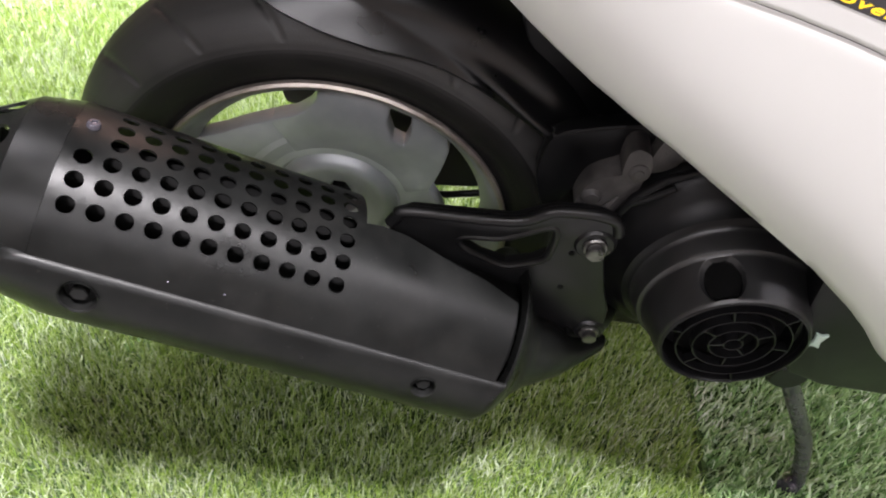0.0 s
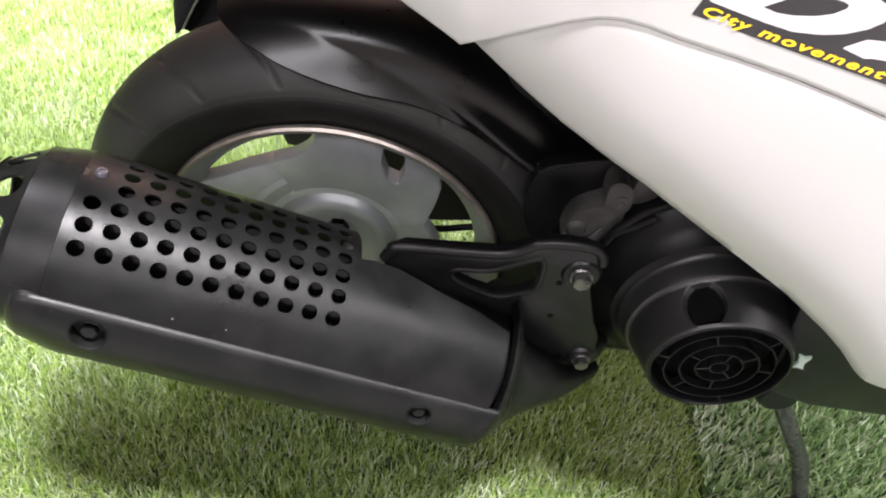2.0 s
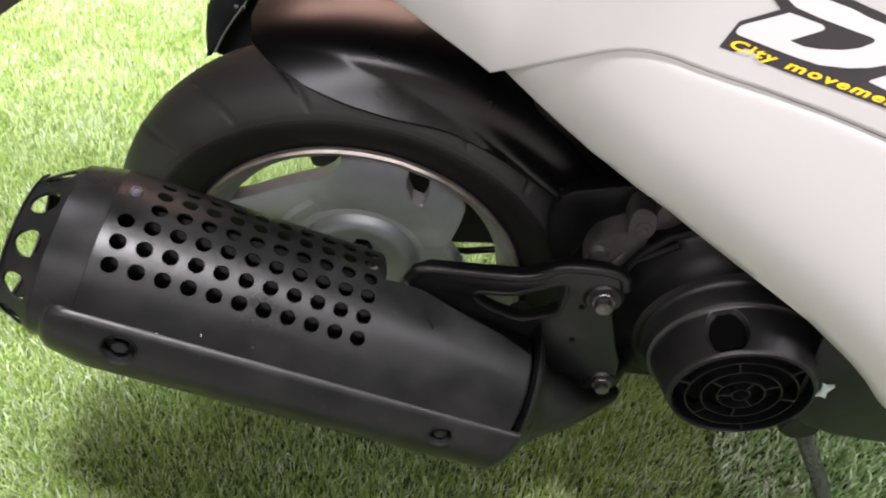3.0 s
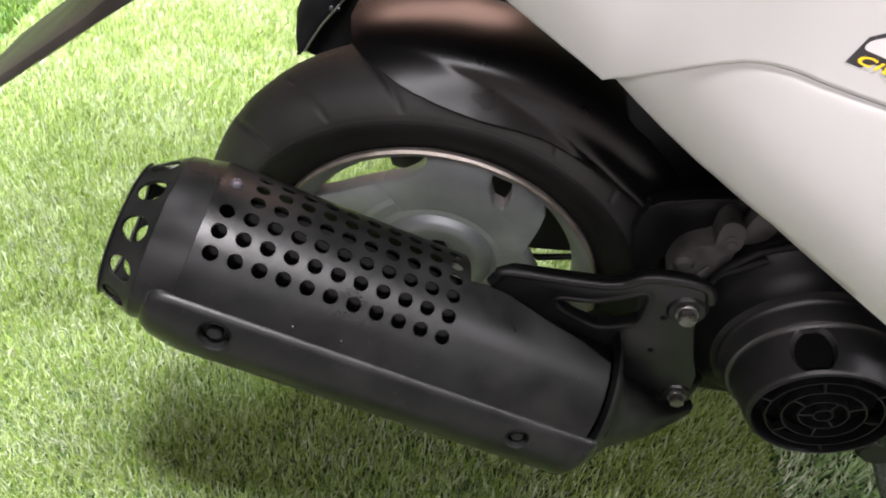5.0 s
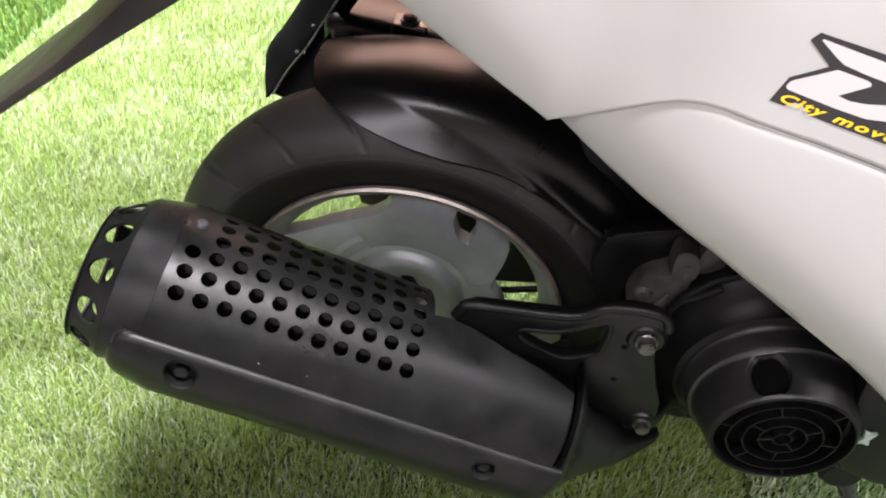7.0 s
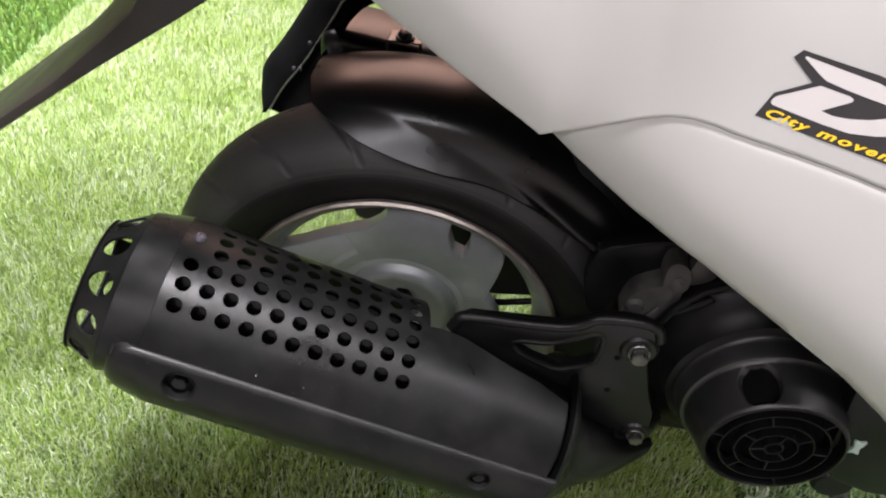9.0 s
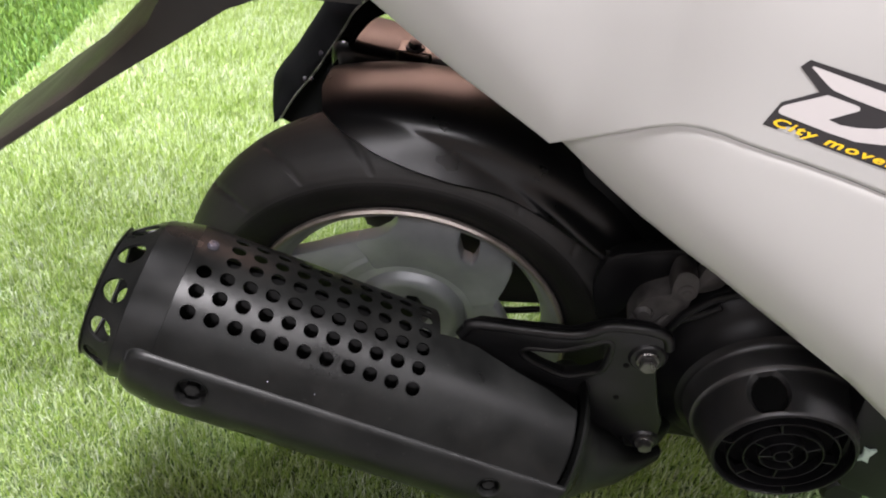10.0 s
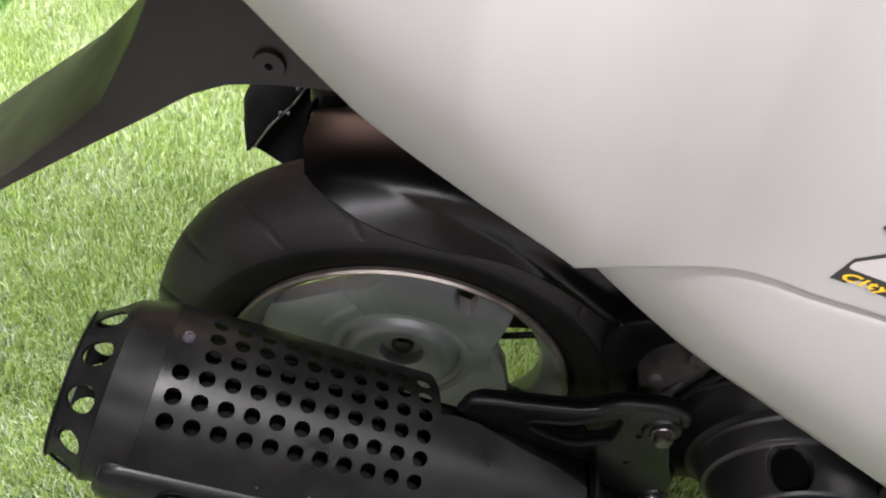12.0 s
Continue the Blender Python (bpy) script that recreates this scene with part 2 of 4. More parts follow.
def lerp_table(table, x):
    """Straight interpolation in a table of (x, value)."""
    if x <= table[0][0]:
        a, b = table[0], table[1]
    elif x >= table[-1][0]:
        a, b = table[-2], table[-1]
    else:
        for a, b in zip(table, table[1:]):
            if a[0] <= x <= b[0]:
                break
    return a[1] + (b[1] - a[1]) * (x - a[0]) / (b[0] - a[0])


def hex_bolt(name, place, parent, r=0.0075, h=0.006, turn=0.0, m=None, mat=None):
    """A flanged hexagon bolt, its head towards -y."""
    bm = lathe([(0, 0.001), (r * 1.28, 0.001), (r * 1.28, -0.0008), (r * 1.16, -0.0018), (0, -0.0018)], 24)
    b2 = bmesh.new()
    bmesh.ops.create_cone(b2, cap_ends=True, segments=6, radius1=r, radius2=r, depth=h, matrix=pose(0, -0.0018 - h / 2, 0, 90, turn, 0))
    bmesh.ops.bevel(b2, geom=[e for e in b2.edges if e.calc_face_angle(0) > 0.5], offset=r * 0.12, segments=2, affect="EDGES")
    me = bpy.data.meshes.new("tmp")
    b2.to_mesh(me)
    b2.free()
    bm.from_mesh(me)
    bpy.data.meshes.remove(me)
    bm.transform((m if m is not None else Matrix.Identity(4)) if place is None else Matrix.Translation(place) @ (m if m is not None else Matrix.Identity(4)))
    return part(name, bm, mat or STEEL, parent, "zinc-plated hexagon bolt")


# ---- room ----
RX0, RX1, RY0, RY1, RH = -4.0, 4.0, -4.0, 4.0, 2.5
tagged(part("floor", bm_box(RX0 - 0.2, RX1 + 0.2, RY0 - 0.2, RY1 + 0.2, -0.20, -0.03), CONCRETE), "pale polished floor under the turf mats", "floor", kind="structure")
tagged(part("ceiling", bm_box(RX0 - 0.2, RX1 + 0.2, RY0 - 0.2, RY1 + 0.2, RH, RH + 0.2), CEIL), "plain painted ceiling", "ceiling", kind="structure")
for nm, b in (("wall_north", (RX0 - 0.2, RX1 + 0.2, RY1, RY1 + 0.2)), ("wall_west", (RX0 - 0.2, RX0, RY0, RY1)), ("wall_south", (RX0 - 0.2, RX1 + 0.2, RY0 - 0.2, RY0)), ("wall_east", (RX1, RX1 + 0.2, RY0, RY1))):
    tagged(part(nm, bm_box(*b, -0.03, RH), WALL), "plain plastered wall", "wall", kind="structure")

# ---- turf mats ----
SEAM_L, SEAM_R = -0.80, 0.382


def mat_base(name, x0, x1, mat, label):
    ob = part(name, bm_box(x0, x1, -0.45, 3.0, -0.03, -0.014), mat)
    return tagged(ob, label, "turf mat", kind="structure")


turf_main = mat_base("ground_turf", SEAM_L + 0.002, SEAM_R - 0.002, BACKING, "light green artificial turf mat on the floor")
turf_dark = mat_base("ground_turf_dark", -2.0, SEAM_L - 0.002, BACKING_D, "darker green artificial turf mat on the floor")
turf_cool = mat_base("ground_turf_pale", SEAM_R + 0.002, 3.2, BACKING, "pale green artificial turf mat on the floor")


def blades(name, parent, mat, x0, x1, y0, y1, count, length, seed, label, wide=1.0):
    """Bent, tapering blades, each a strip of three faces."""
    rng = np.random.default_rng(seed)
    px, py = rng.uniform(x0, x1, count), rng.uniform(y0, y1, count)
    ln = rng.uniform(0.6, 1.15, count) * length
    th = rng.uniform(0, 2 * np.pi, count)
    lean = rng.uniform(0.05, 0.8, count)
    wd = rng.uniform(0.0009, 0.0017, count) * wide
    lx, ly = np.cos(th), np.sin(th)
    # the pile is brushed a little towards +y
    lx, ly = lx + 0.1, ly + 0.3
    tw = th + rng.normal(0, 0.5, count) + np.pi / 2
    sx, sy = np.cos(tw) * wd, np.sin(tw) * wd
    v = np.zeros((count, 5, 3))
    for k, (u, wk) in enumerate(((0.0, 1.0), (0.55, 0.8))):
        cx, cy = px + lx * lean * ln * u * u * 0.7, py + ly * lean * ln * u * u * 0.7
        z = -0.014 + ln * u * (1 - 0.28 * lean * u)
        v[:, 2 * k] = np.stack([cx - sx * wk, cy - sy * wk, z], 1)
        v[:, 2 * k + 1] = np.stack([cx + sx * wk, cy + sy * wk, z], 1)
    v[:, 4] = np.stack([px + lx * lean * ln * 0.8, py + ly * lean * ln * 0.8, -0.014 + ln * (1 - 0.42 * lean)], 1)
    base = np.arange(count)[:, None] * 5
    quads = base + np.array([0, 1, 3, 2])
    tris = base + np.array([2, 3, 4])
    loops = np.concatenate([quads, tris], 1).ravel()
    me = bpy.data.meshes.new(name)
    me.vertices.add(count * 5)
    me.vertices.foreach_set("co", v.ravel())
    me.loops.add(len(loops))
    me.loops.foreach_set("vertex_index", loops)
    starts = (np.arange(count)[:, None] * 7 + np.array([0, 4])).ravel()
    me.polygons.add(count * 2)
    me.polygons.foreach_set("loop_start", starts)
    me.update(calc_edges=True)
    me.materials.append(mat)
    ob = new(name, me)
    ob.parent = parent
    return tagged(ob, label, kind="stuff")


blades("grass", turf_main, GRASS, SEAM_L + 0.004, SEAM_R - 0.004, -0.32, 0.62, 230000, 0.0205, 1, "light green plastic grass pile", 0.54)
blades("grass", turf_main, GRASS, SEAM_L + 0.004, 0.1, 0.62, 1.5, 185000, 0.0205, 2, "light green plastic grass pile", 0.50)
blades("grass", turf_dark, GRASS_DARK, -1.25, SEAM_L - 0.004, 0.3, 1.6, 38000, 0.022, 3, "darker green plastic grass pile")
blades("grass", turf_cool, GRASS_COOL, SEAM_R + 0.004, 0.75, -0.32, 0.25, 22000, 0.02, 4, "pale green plastic grass pile")
# the mats beyond, with coarser pile
blades("grass", turf_main, GRASS, 0.1, SEAM_R - 0.004, 0.62, 3.0, 12000, 0.025, 5, "light green plastic grass pile", 3.0)
blades("grass", turf_main, GRASS, SEAM_L + 0.004, 0.1, 1.5, 3.0, 24000, 0.025, 6, "light green plastic grass pile", 3.0)
blades("grass", turf_main, GRASS, SEAM_L + 0.004, SEAM_R - 0.004, -0.45, -0.32, 8000, 0.022, 7, "light green plastic grass pile", 1.5)
blades("grass", turf_dark, GRASS_DARK, -2.0, -1.25, -0.45, 3.0, 23000, 0.024, 8, "darker green plastic grass pile", 3.5)
blades("grass", turf_dark, GRASS_DARK, -1.25, SEAM_L - 0.004, 1.6, 3.0, 12000, 0.024, 9, "darker green plastic grass pile", 3.0)
blades("grass", turf_dark, GRASS_DARK, -1.25, SEAM_L - 0.004, -0.45, 0.3, 12000, 0.022, 10, "darker green plastic grass pile", 2.0)
blades("grass", turf_cool, GRASS_COOL, 0.75, 3.2, -0.45, 3.0, 70000, 0.022, 11, "pale green plastic grass pile", 3.5)
blades("grass", turf_cool, GRASS_COOL, SEAM_R + 0.004, 0.75, 0.25, 3.0, 14000, 0.022, 12, "pale green plastic grass pile", 3.0)

# ---- scooter ----
scooter = thing("scooter", (0, 0, 0), "silver and black motor scooter raised on its centre stand on turf", "scooter")
HUB = Vector((0, 0, 0.220))


def wheel_rot(angle):
    return Matrix.Translation(HUB) @ pose(0, 0, 0, 0, -angle, 0)


def rear_wheel():
    at = Matrix.Translation(HUB)
    prof = [(0.1395, -0.0315), (0.140, -0.033), (0.1385, -0.0335), (0.1345, -0.0320), (0.1305, -0.0285), (0.1250, -0.0190), (0.1205, -0.0125), (0.1190, -0.006), (0.1190, 0.006), (0.1205, 0.0125), (0.1250, 0.019), (0.1305, 0.0285), (0.1345, 0.0320), (0.1385, 0.0335), (0.140, 0.033), (0.1395, 0.0315),
            (0.134, 0.027), (0.128, 0.012), (0.128, -0.012), (0.134, -0.027)]
    wheel = part("rear_wheel", lathe(prof, 128, at, closed=True), WHEEL, scooter, "grey painted alloy wheel")
    lip = [(0.1414, -0.0315), (0.1412, -0.0348), (0.1394, -0.0366), (0.1374, -0.0358), (0.1366, -0.0330)]
    part("rim_edge", lathe(lip, 128, at, closed=True), RIMLIP, wheel, "worn bare metal rim edge")
    # tyre with cut tread grooves
    bm = bmesh.new()
    half = [(0.1385, -0.0285), (0.1425, -0.0300), (0.1470, -0.0345), (0.1530, -0.0388), (0.1600, -0.0420), (0.1670, -0.0438), (0.1712, -0.0440), (0.1735, -0.0432), (0.178, -0.0428), (0.184, -0.0400), (0.190, -0.0360), (0.1955, -0.0305), (0.200, -0.0240), (0.2035, -0.0165), (0.2055, -0.0085)]
    prof = half + [(0.2062, 0.0)] + [(r, -y) for r, y in reversed(half)]
    fine = []
    for (r0, y0), (r1, y1) in zip(prof, prof[1:]):
        fine += [(r0 + (r1 - r0) * k / 3, y0 + (y1 - y0) * k / 3) for k in range(3)]
    fine.append(prof[-1])
    seg = 900
    rows = []
    for k in range(seg):
        a = 2 * math.pi * k / seg
        row = []
        for r, y in fine:
            cut = 0.0
            if r > 0.178:
                ph = (math.degrees(a) + (9.0 if y > 0 else 0.0) + abs(y) * 260) % 18.0
                cut = 0.0020 * max(0.0, min(1.0, (1.1 - abs(ph - 2.0)) / 0.7)) * max(0.0, min(1.0, (abs(y) - 0.005) / 0.004)) * min(1.0, (r - 0.178) / 0.004)
            row.append(((r - cut) * math.cos(a), y, (r - cut) * math.sin(a)))
        rows.append(row)
    grid(bm, rows, close_u=True)
    bmesh.ops.recalc_face_normals(bm, faces=bm.faces[:])
    bm.transform(at)
    tyre = part("tyre", bm, RUBBER, wheel, "black rubber tyre with slanted tread grooves", 30)
    tyre.data.materials.append(TREAD)
    for q in tyre.data.polygons:
        if math.hypot(q.center.x - HUB.x, q.center.z - HUB.z) > 0.1735:
            q.material_index = 1
    # hub dome with a sunk axle
    hub = [(0.0, 0.006), (0.0180, 0.006), (0.0185, -0.0015), (0.0195, -0.0040), (0.0215, -0.0050), (0.0270, -0.0070), (0.0340, -0.0105), (0.0390, -0.0125), (0.0430, -0.0122), (0.0465, -0.0095), (0.0485, -0.0062), (0.0505, -0.0050), (0.0522, -0.0062), (0.0545, -0.0082), (0.0600, -0.0095), (0.0640, -0.0085), (0.0640, 0.014), (0.0, 0.014)]
    part("hub", lathe(hub, 96, at), WHEEL, wheel, "stepped grey wheel hub")
    part("axle_nut", lathe([(0, -0.0015), (0.006, -0.0015), (0.0095, -0.0), (0.0098, 0.007), (0, 0.007)], 6, at), BLACK_PAINT, wheel, "dark axle nut")
    # three broad spokes with a small window each
    def ring(pairs):
        return [(r * math.cos(radians(a)), r * math.sin(radians(a))) for a, r in pairs]
    for k in range(3):
        n = 16
        a0, a1 = (34, 0.0) if k == 1 else (46, 19)
        outer = ring([(a0 + (96 - a0) * i / n, 0.1205) for i in range(n + 1)])
        outer += ring([(97.5, 0.110), (101.5, 0.102), (109, 0.0955), (116, 0.0945), (122, 0.0942)] if k == 0 else [(97.5, 0.110), (101.5, 0.102), (109, 0.0955), (120, 0.0895), (130, 0.0835), (138, 0.079)])
        i0 = 122 if k == 0 else 137
        outer += ring([(i0 - (i0 - a1 - 1) * i / n, 0.0600) for i in range(n + 1)])
        outer += ring([(0.0, 0.0942), (15, 0.1000), (24, 0.1060), (30, 0.1135)] if k == 1 else [(19, 0.079), (25, 0.086), (30.5, 0.0945), (35, 0.1025), (40, 0.1125)])
        hole = ring([(56, 0.092), (57.5, 0.104), (61.5, 0.1165), (70, 0.1155), (68.5, 0.104), (62, 0.092)])
        bm = slab(outer, -0.0105, 0.006, [hole], 0.0018)
        bmesh.ops.subdivide_edges(bm, edges=bm.edges[:], cuts=1, use_grid_fill=True)
        for v in bm.verts:
            r = math.hypot(v.co.x, v.co.z)
            a = (math.degrees(math.atan2(v.co.z, v.co.x)) - 78) / 40
            v.co.y -= 0.007 * math.sin(math.pi * max(0, min(1, (r - 0.058) / 0.066))) * max(0, 1 - a * a)
        bm.transform(Matrix.Translation((0, 0.0006 * k, 0)) @ wheel_rot(120 * k))
        part("spoke", bm, WHEEL, wheel)
    web = [(0.0540, -0.0096), (0.0760, -0.0100), (0.0785, -0.0085), (0.0790, 0.0050), (0.0540, 0.0050)]
    part("hub_web", lathe(web, 96, at, closed=True), WHEEL, wheel)
    a = radians(205)
    part("valve", tube([(r * math.cos(a), -0.004 + 0.10 * (0.12 - r), HUB.z + r * math.sin(a)) for r in (0.1215, 0.112, 0.104, 0.0985)], 0.0042, 12, None, [1.25, 1.0, 0.85, 0.85]), RUBBER, wheel, "black rubber valve")
    return wheel


rear_wheel()

# muffler frame: x along its axis (downwards to the front), y inwards, z up
AX = Vector((0.9356, 0.0502, -0.3495)).normalized()
OUT = Vector((0.0470, -0.9987, -0.0175)).normalized()
UP = OUT.cross(AX).normalized()
UP = UP if UP.z > 0 else -UP
MO = Vector((0, -0.14, 0.28)) + OUT * -0.008 + UP * -0.006
MUF = Matrix.Translation(MO) @ Matrix((AX, -OUT, UP)).transposed().to_4x4()


def mp(s, deg, r):
    a = radians(deg)
    return MUF @ Vector((s, -r * math.sin(a), r * math.cos(a)))


def pierced(s_edges, t_edges, holes, rad, hole_r, sub=4, wall=0.0018, turn=None):
    """A curved shell cut into cells, with a round hole in the cells named in holes; rad(s, t) is the radius of the shell, turn(s, t) an angle that bends its edges."""
    bm = bmesh.new()

    def on_shell(s, t):
        return mp(s, turn(s, t) if turn else t, rad(s, t))

    for i in range(len(s_edges) - 1):
        for j in range(len(t_edges) - 1):
            s0, s1, t0, t1 = s_edges[i], s_edges[i + 1], t_edges[j], t_edges[j + 1]
            if (i, j) in holes:
                ring = []
                for side in range(4):
                    for k in range(sub):
                        u = k / sub
                        ring.append(((u, 0), (1, u), (1 - u, 1), (0, 1 - u))[side])
                sc, tc = (s0 + s1) / 2, (t0 + t1) / 2
                hr = holes[(i, j)] or hole_r
                vo, vi = [], []
                for u, w in ring:
                    s, t = s0 + (s1 - s0) * u, t0 + (t1 - t0) * w
                    vo.append(bm.verts.new(on_shell(s, t)))
                    a = math.atan2((w - 0.5) * abs(math.radians(t1 - t0)) * rad(sc, tc), (u - 0.5) * (s1 - s0))
                    s, t = sc + hr * math.cos(a), tc + math.degrees(hr * math.sin(a) / rad(sc, tc))
                    vi.append(bm.verts.new(on_shell(s, t)))
                n = len(ring)
                for k in range(n):
                    bm.faces.new((vo[k], vo[(k + 1) % n], vi[(k + 1) % n], vi[k]))
            else:
                rows = [[on_shell(s0 + (s1 - s0) * u / sub, t0 + (t1 - t0) * w / sub) for w in range(sub + 1)] for u in range(sub + 1)]
                grid(bm, rows)
    bmesh.ops.remove_doubles(bm, verts=bm.verts[:], dist=2e-5)
    bmesh.ops.recalc_face_normals(bm, faces=bm.faces[:])
    c = bm.faces[0].calc_center_median()
    ax = MUF.inverted() @ c
    outward = (MUF.to_3x3() @ Vector((0, ax.y, ax.z))).dot(bm.faces[0].normal)
    if outward < 0:
        bmesh.ops.reverse_faces(bm, faces=bm.faces[:])
    bmesh.ops.solidify(bm, geom=bm.faces[:], thickness=wall)
    bmesh.ops.recalc_face_normals(bm, faces=bm.faces[:])
    return bm


LATHE_TO_MUF = MUF @ Matrix(((0, 1, 0, 0), (1, 0, 0, 0), (0, 0, -1, 0), (0, 0, 0, 1)))


def muffler():
    body = [(0.0, -0.158), (0.036, -0.158), (0.045, -0.152), (0.0470, -0.140), (0.048, -0.10), (0.048, 0.10), (0.0480, 0.1400), (0.0300, 0.1480), (0.0, 0.150)]
    # inner body coloured black for the shade seen through the shield's holes
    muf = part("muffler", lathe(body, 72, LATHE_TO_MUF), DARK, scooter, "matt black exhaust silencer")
    # perforated heat shield
    pitch, tp = 0.0153, 12.6
    s_edges = [-0.156, -0.1527] + [-0.1527 + pitch * k for k in range(1, 12)] + [0.0188]
    t_edges = [-120, -95, -70, -46.9] + [-34.3 + tp * k for k in range(7)] + [50, 65.5]
    holes = {}
    for row in range(6):
        for col in range(11):
            if row < 3 and col == 0:
                continue
            holes[(1 + col, 4 + row)] = None

    def rad(s, t):
        return 0.0655
    shield = part("heat_shield", pierced(s_edges, t_edges, holes, rad, 0.0050, wall=0.0012), MUFFLER_PAINT, muf, "matt black perforated heat shield", 30)
    # plain front half, cut lower along its top to clear the bracket
    CUT = [(0.0186, -6), (0.030, -8), (0.046, -7), (0.060, -3), (0.082, 3), (0.105, 7), (0.1295, 15)]

    def clear(s, t):
        return 65.5 - (65.5 - t) * (65.5 - lerp_table(CUT, s)) / 65.5

    part("shield_front", pierced([0.0186, 0.03, 0.045, 0.06, 0.08, 0.10, 0.118, 0.1295], [0, 8, 16, 26, 38, 52, 65.5], {}, lambda s, t: 0.0654, 0, 4, 0.0014, clear), MUFFLER_PAINT, shield, "plain front half of the heat shield", 30)
    # conical rear part and pierced end cap
    TUCK = [(-0.2035, 0.0), (-0.18, 0.006), (-0.17, 0.010), (-0.145, 0.0045), (-0.115, 0.001), (-0.10, 0.0), (0.14, 0.0)]

    def tuck(s, t):
        return lerp_table(TUCK, max(-0.2035, min(0.14, s))) * max(0, min(1, (t - 72) / 40)) * (1 if t < 180 else max(0, min(1, (290 - t) / 60)))

    part("shield_cone", pierced([-0.1802, -0.168, -0.1562], [15 * k for k in range(25)], {}, lambda s, t: 0.0600 + 0.0055 * (s + 0.1802) / 0.024 - tuck(s, t), 0, 3, 0.0015), MUFFLER_PAINT, muf, "bevelled rear end of the heat shield", 30)
    ends = [-0.2035, -0.1805]
    part("end_cap", pierced(ends, [-9 + 30 * k for k in range(13)], {(0, j): 0.0102 if 4 <= j <= 10 else 0.0082 for j in range(12)}, lambda s, t: 0.0440 + 0.0155 * (s + 0.2035) / 0.023 - tuck(s, t), 0, 6, 0.0020), MUFFLER_PAINT, muf, "tapered black end cap with oval holes", 30)
    part("end_ring", lathe([(0.0445, -0.2042), (0.0460, -0.2030), (0.0440, -0.2020), (0.0400, -0.2030), (0.0402, -0.2044)], 64, LATHE_TO_MUF, closed=True), MUFFLER_PAINT, muf)
    # smooth lower cover, proud of the shield

    def lower(s, t):
        ds, dt, rc = s + 0.1725, radians(t - 62.3) * 0.068, 0.014
        d = rc - math.hypot(rc - ds, rc - dt) if ds < rc and dt < rc else min(ds, dt)
        d = min(d, 0.140 - s)
        k = min(1.0, max(0.0, d / 0.0090))
        return 0.0630 + 0.0062 * math.sqrt(max(0.0, 1 - (1 - k) ** 2)) - max(tuck(s, t), 0.0070 * max(0, min(1, (t - 88) / 42)))
    se = [-0.172, -0.169, -0.164, -0.158, -0.150, -0.1385, -0.1125, -0.09, -0.05, 0.0, 0.04, 0.0745, 0.0945, 0.11, 0.125, 0.132, 0.138]
    te = [62.6, 63.6, 64.7, 65.8, 67.0, 86.5, 105, 125, 145, 160]
    part("lower_cover", pierced(se, te, {(5, 4): 0.0108, (11, 4): 0.0082}, lower, 0.01, 4, 0.002), MUFFLER_PAINT, muf, "smooth black cover along the silencer")
    for s, r, rb in ((-0.1255, 0.0108, 0.0052), (0.0845, 0.0082, 0.0047)):
        m = MUF @ pose(s, 0, 0) @ pose(0, 0, 0, 76.5 - 90, 0, 0)
        # cup in the cover
        cup = lathe([(r + 0.0002, -0.0707), (r - 0.0008, -0.0700), (r - 0.0014, -0.0625), (0.0, -0.0620)], 32, m)
        part("bolt_cup", cup, MUFFLER_PAINT, muf)
        hex_bolt("bolt", None, muf, rb, 0.005, 20, m @ Matrix.Translation((0, -0.0610, 0)), MUFFLER_PAINT)
    m = MUF @ pose(-0.1465, 0, 0) @ pose(0, 0, 0, -11 - 90, 0, 0)
    part("screw", lathe([(0, -0.0672), (0.0015, -0.0672), (0.0018, -0.0682), (0.0032, -0.0680), (0.0040, -0.0668), (0.0042, -0.0650)], 20, m), CHROME, muf, "small steel screw")
    # chips in the paint above the lower cover
    for sx, t, r in ((-0.0835, 57.5, 0.0009), (-0.052, 56.0, 0.0006), (-0.108, 63.0, 0.0006)):
        bm = bmesh.new()
        bmesh.ops.create_icosphere(bm, subdivisions=1, radius=r, matrix=Matrix.Translation(mp(sx, t, 0.0656)))
        part("chip", bm, CHROME, muf, "bare metal chip in the paint")
    # tapered front, drawn in and up towards its lug
    lean = Vector((0, 0.777, 0.629))
    loft = [(0.1370, 0.0, 0.0560), (0.1370, 0.0, 0.0640), (0.1380, 0.0, 0.0650), (0.1400, -0.0005, 0.0640), (0.1450, -0.0030, 0.0580), (0.1520, -0.0060, 0.0485), (0.1620, -0.0080, 0.0365), (0.1720, -0.0055, 0.0300), (0.1840, -0.0025, 0.0260), (0.2030, 0.0, 0.0180), (0.2200, 0.007, 0.0110), (0.2350, 0.017, 0.0070), (0.2400, 0.020, 0.0010)]
    rows = []
    for sx, off, r in loft:
        c = Vector((sx, 0, 0)) + lean * off
        rows.append([MUF @ (c + Vector((0, -r * math.sin(2 * math.pi * k / 64), r * math.cos(2 * math.pi * k / 64)))) for k in range(64)])
    bm = bmesh.new()
    grid(bm, rows, close_v=True)
    bmesh.ops.recalc_face_normals(bm, faces=bm.faces[:])
    part("front_cone", bm, MUFFLER_PAINT, muf, "tapered front of the silencer")
    pipe = smooth_line([mp(0.195, -60, 0.015), mp(0.225, -80, 0.030), mp(0.25, -90, 0.06), mp(0.27, -90, 0.10)])
    part("exhaust_pipe", tube(pipe, 0.014, 20), MUFFLER_PAINT, muf)
    return muf


muffler()


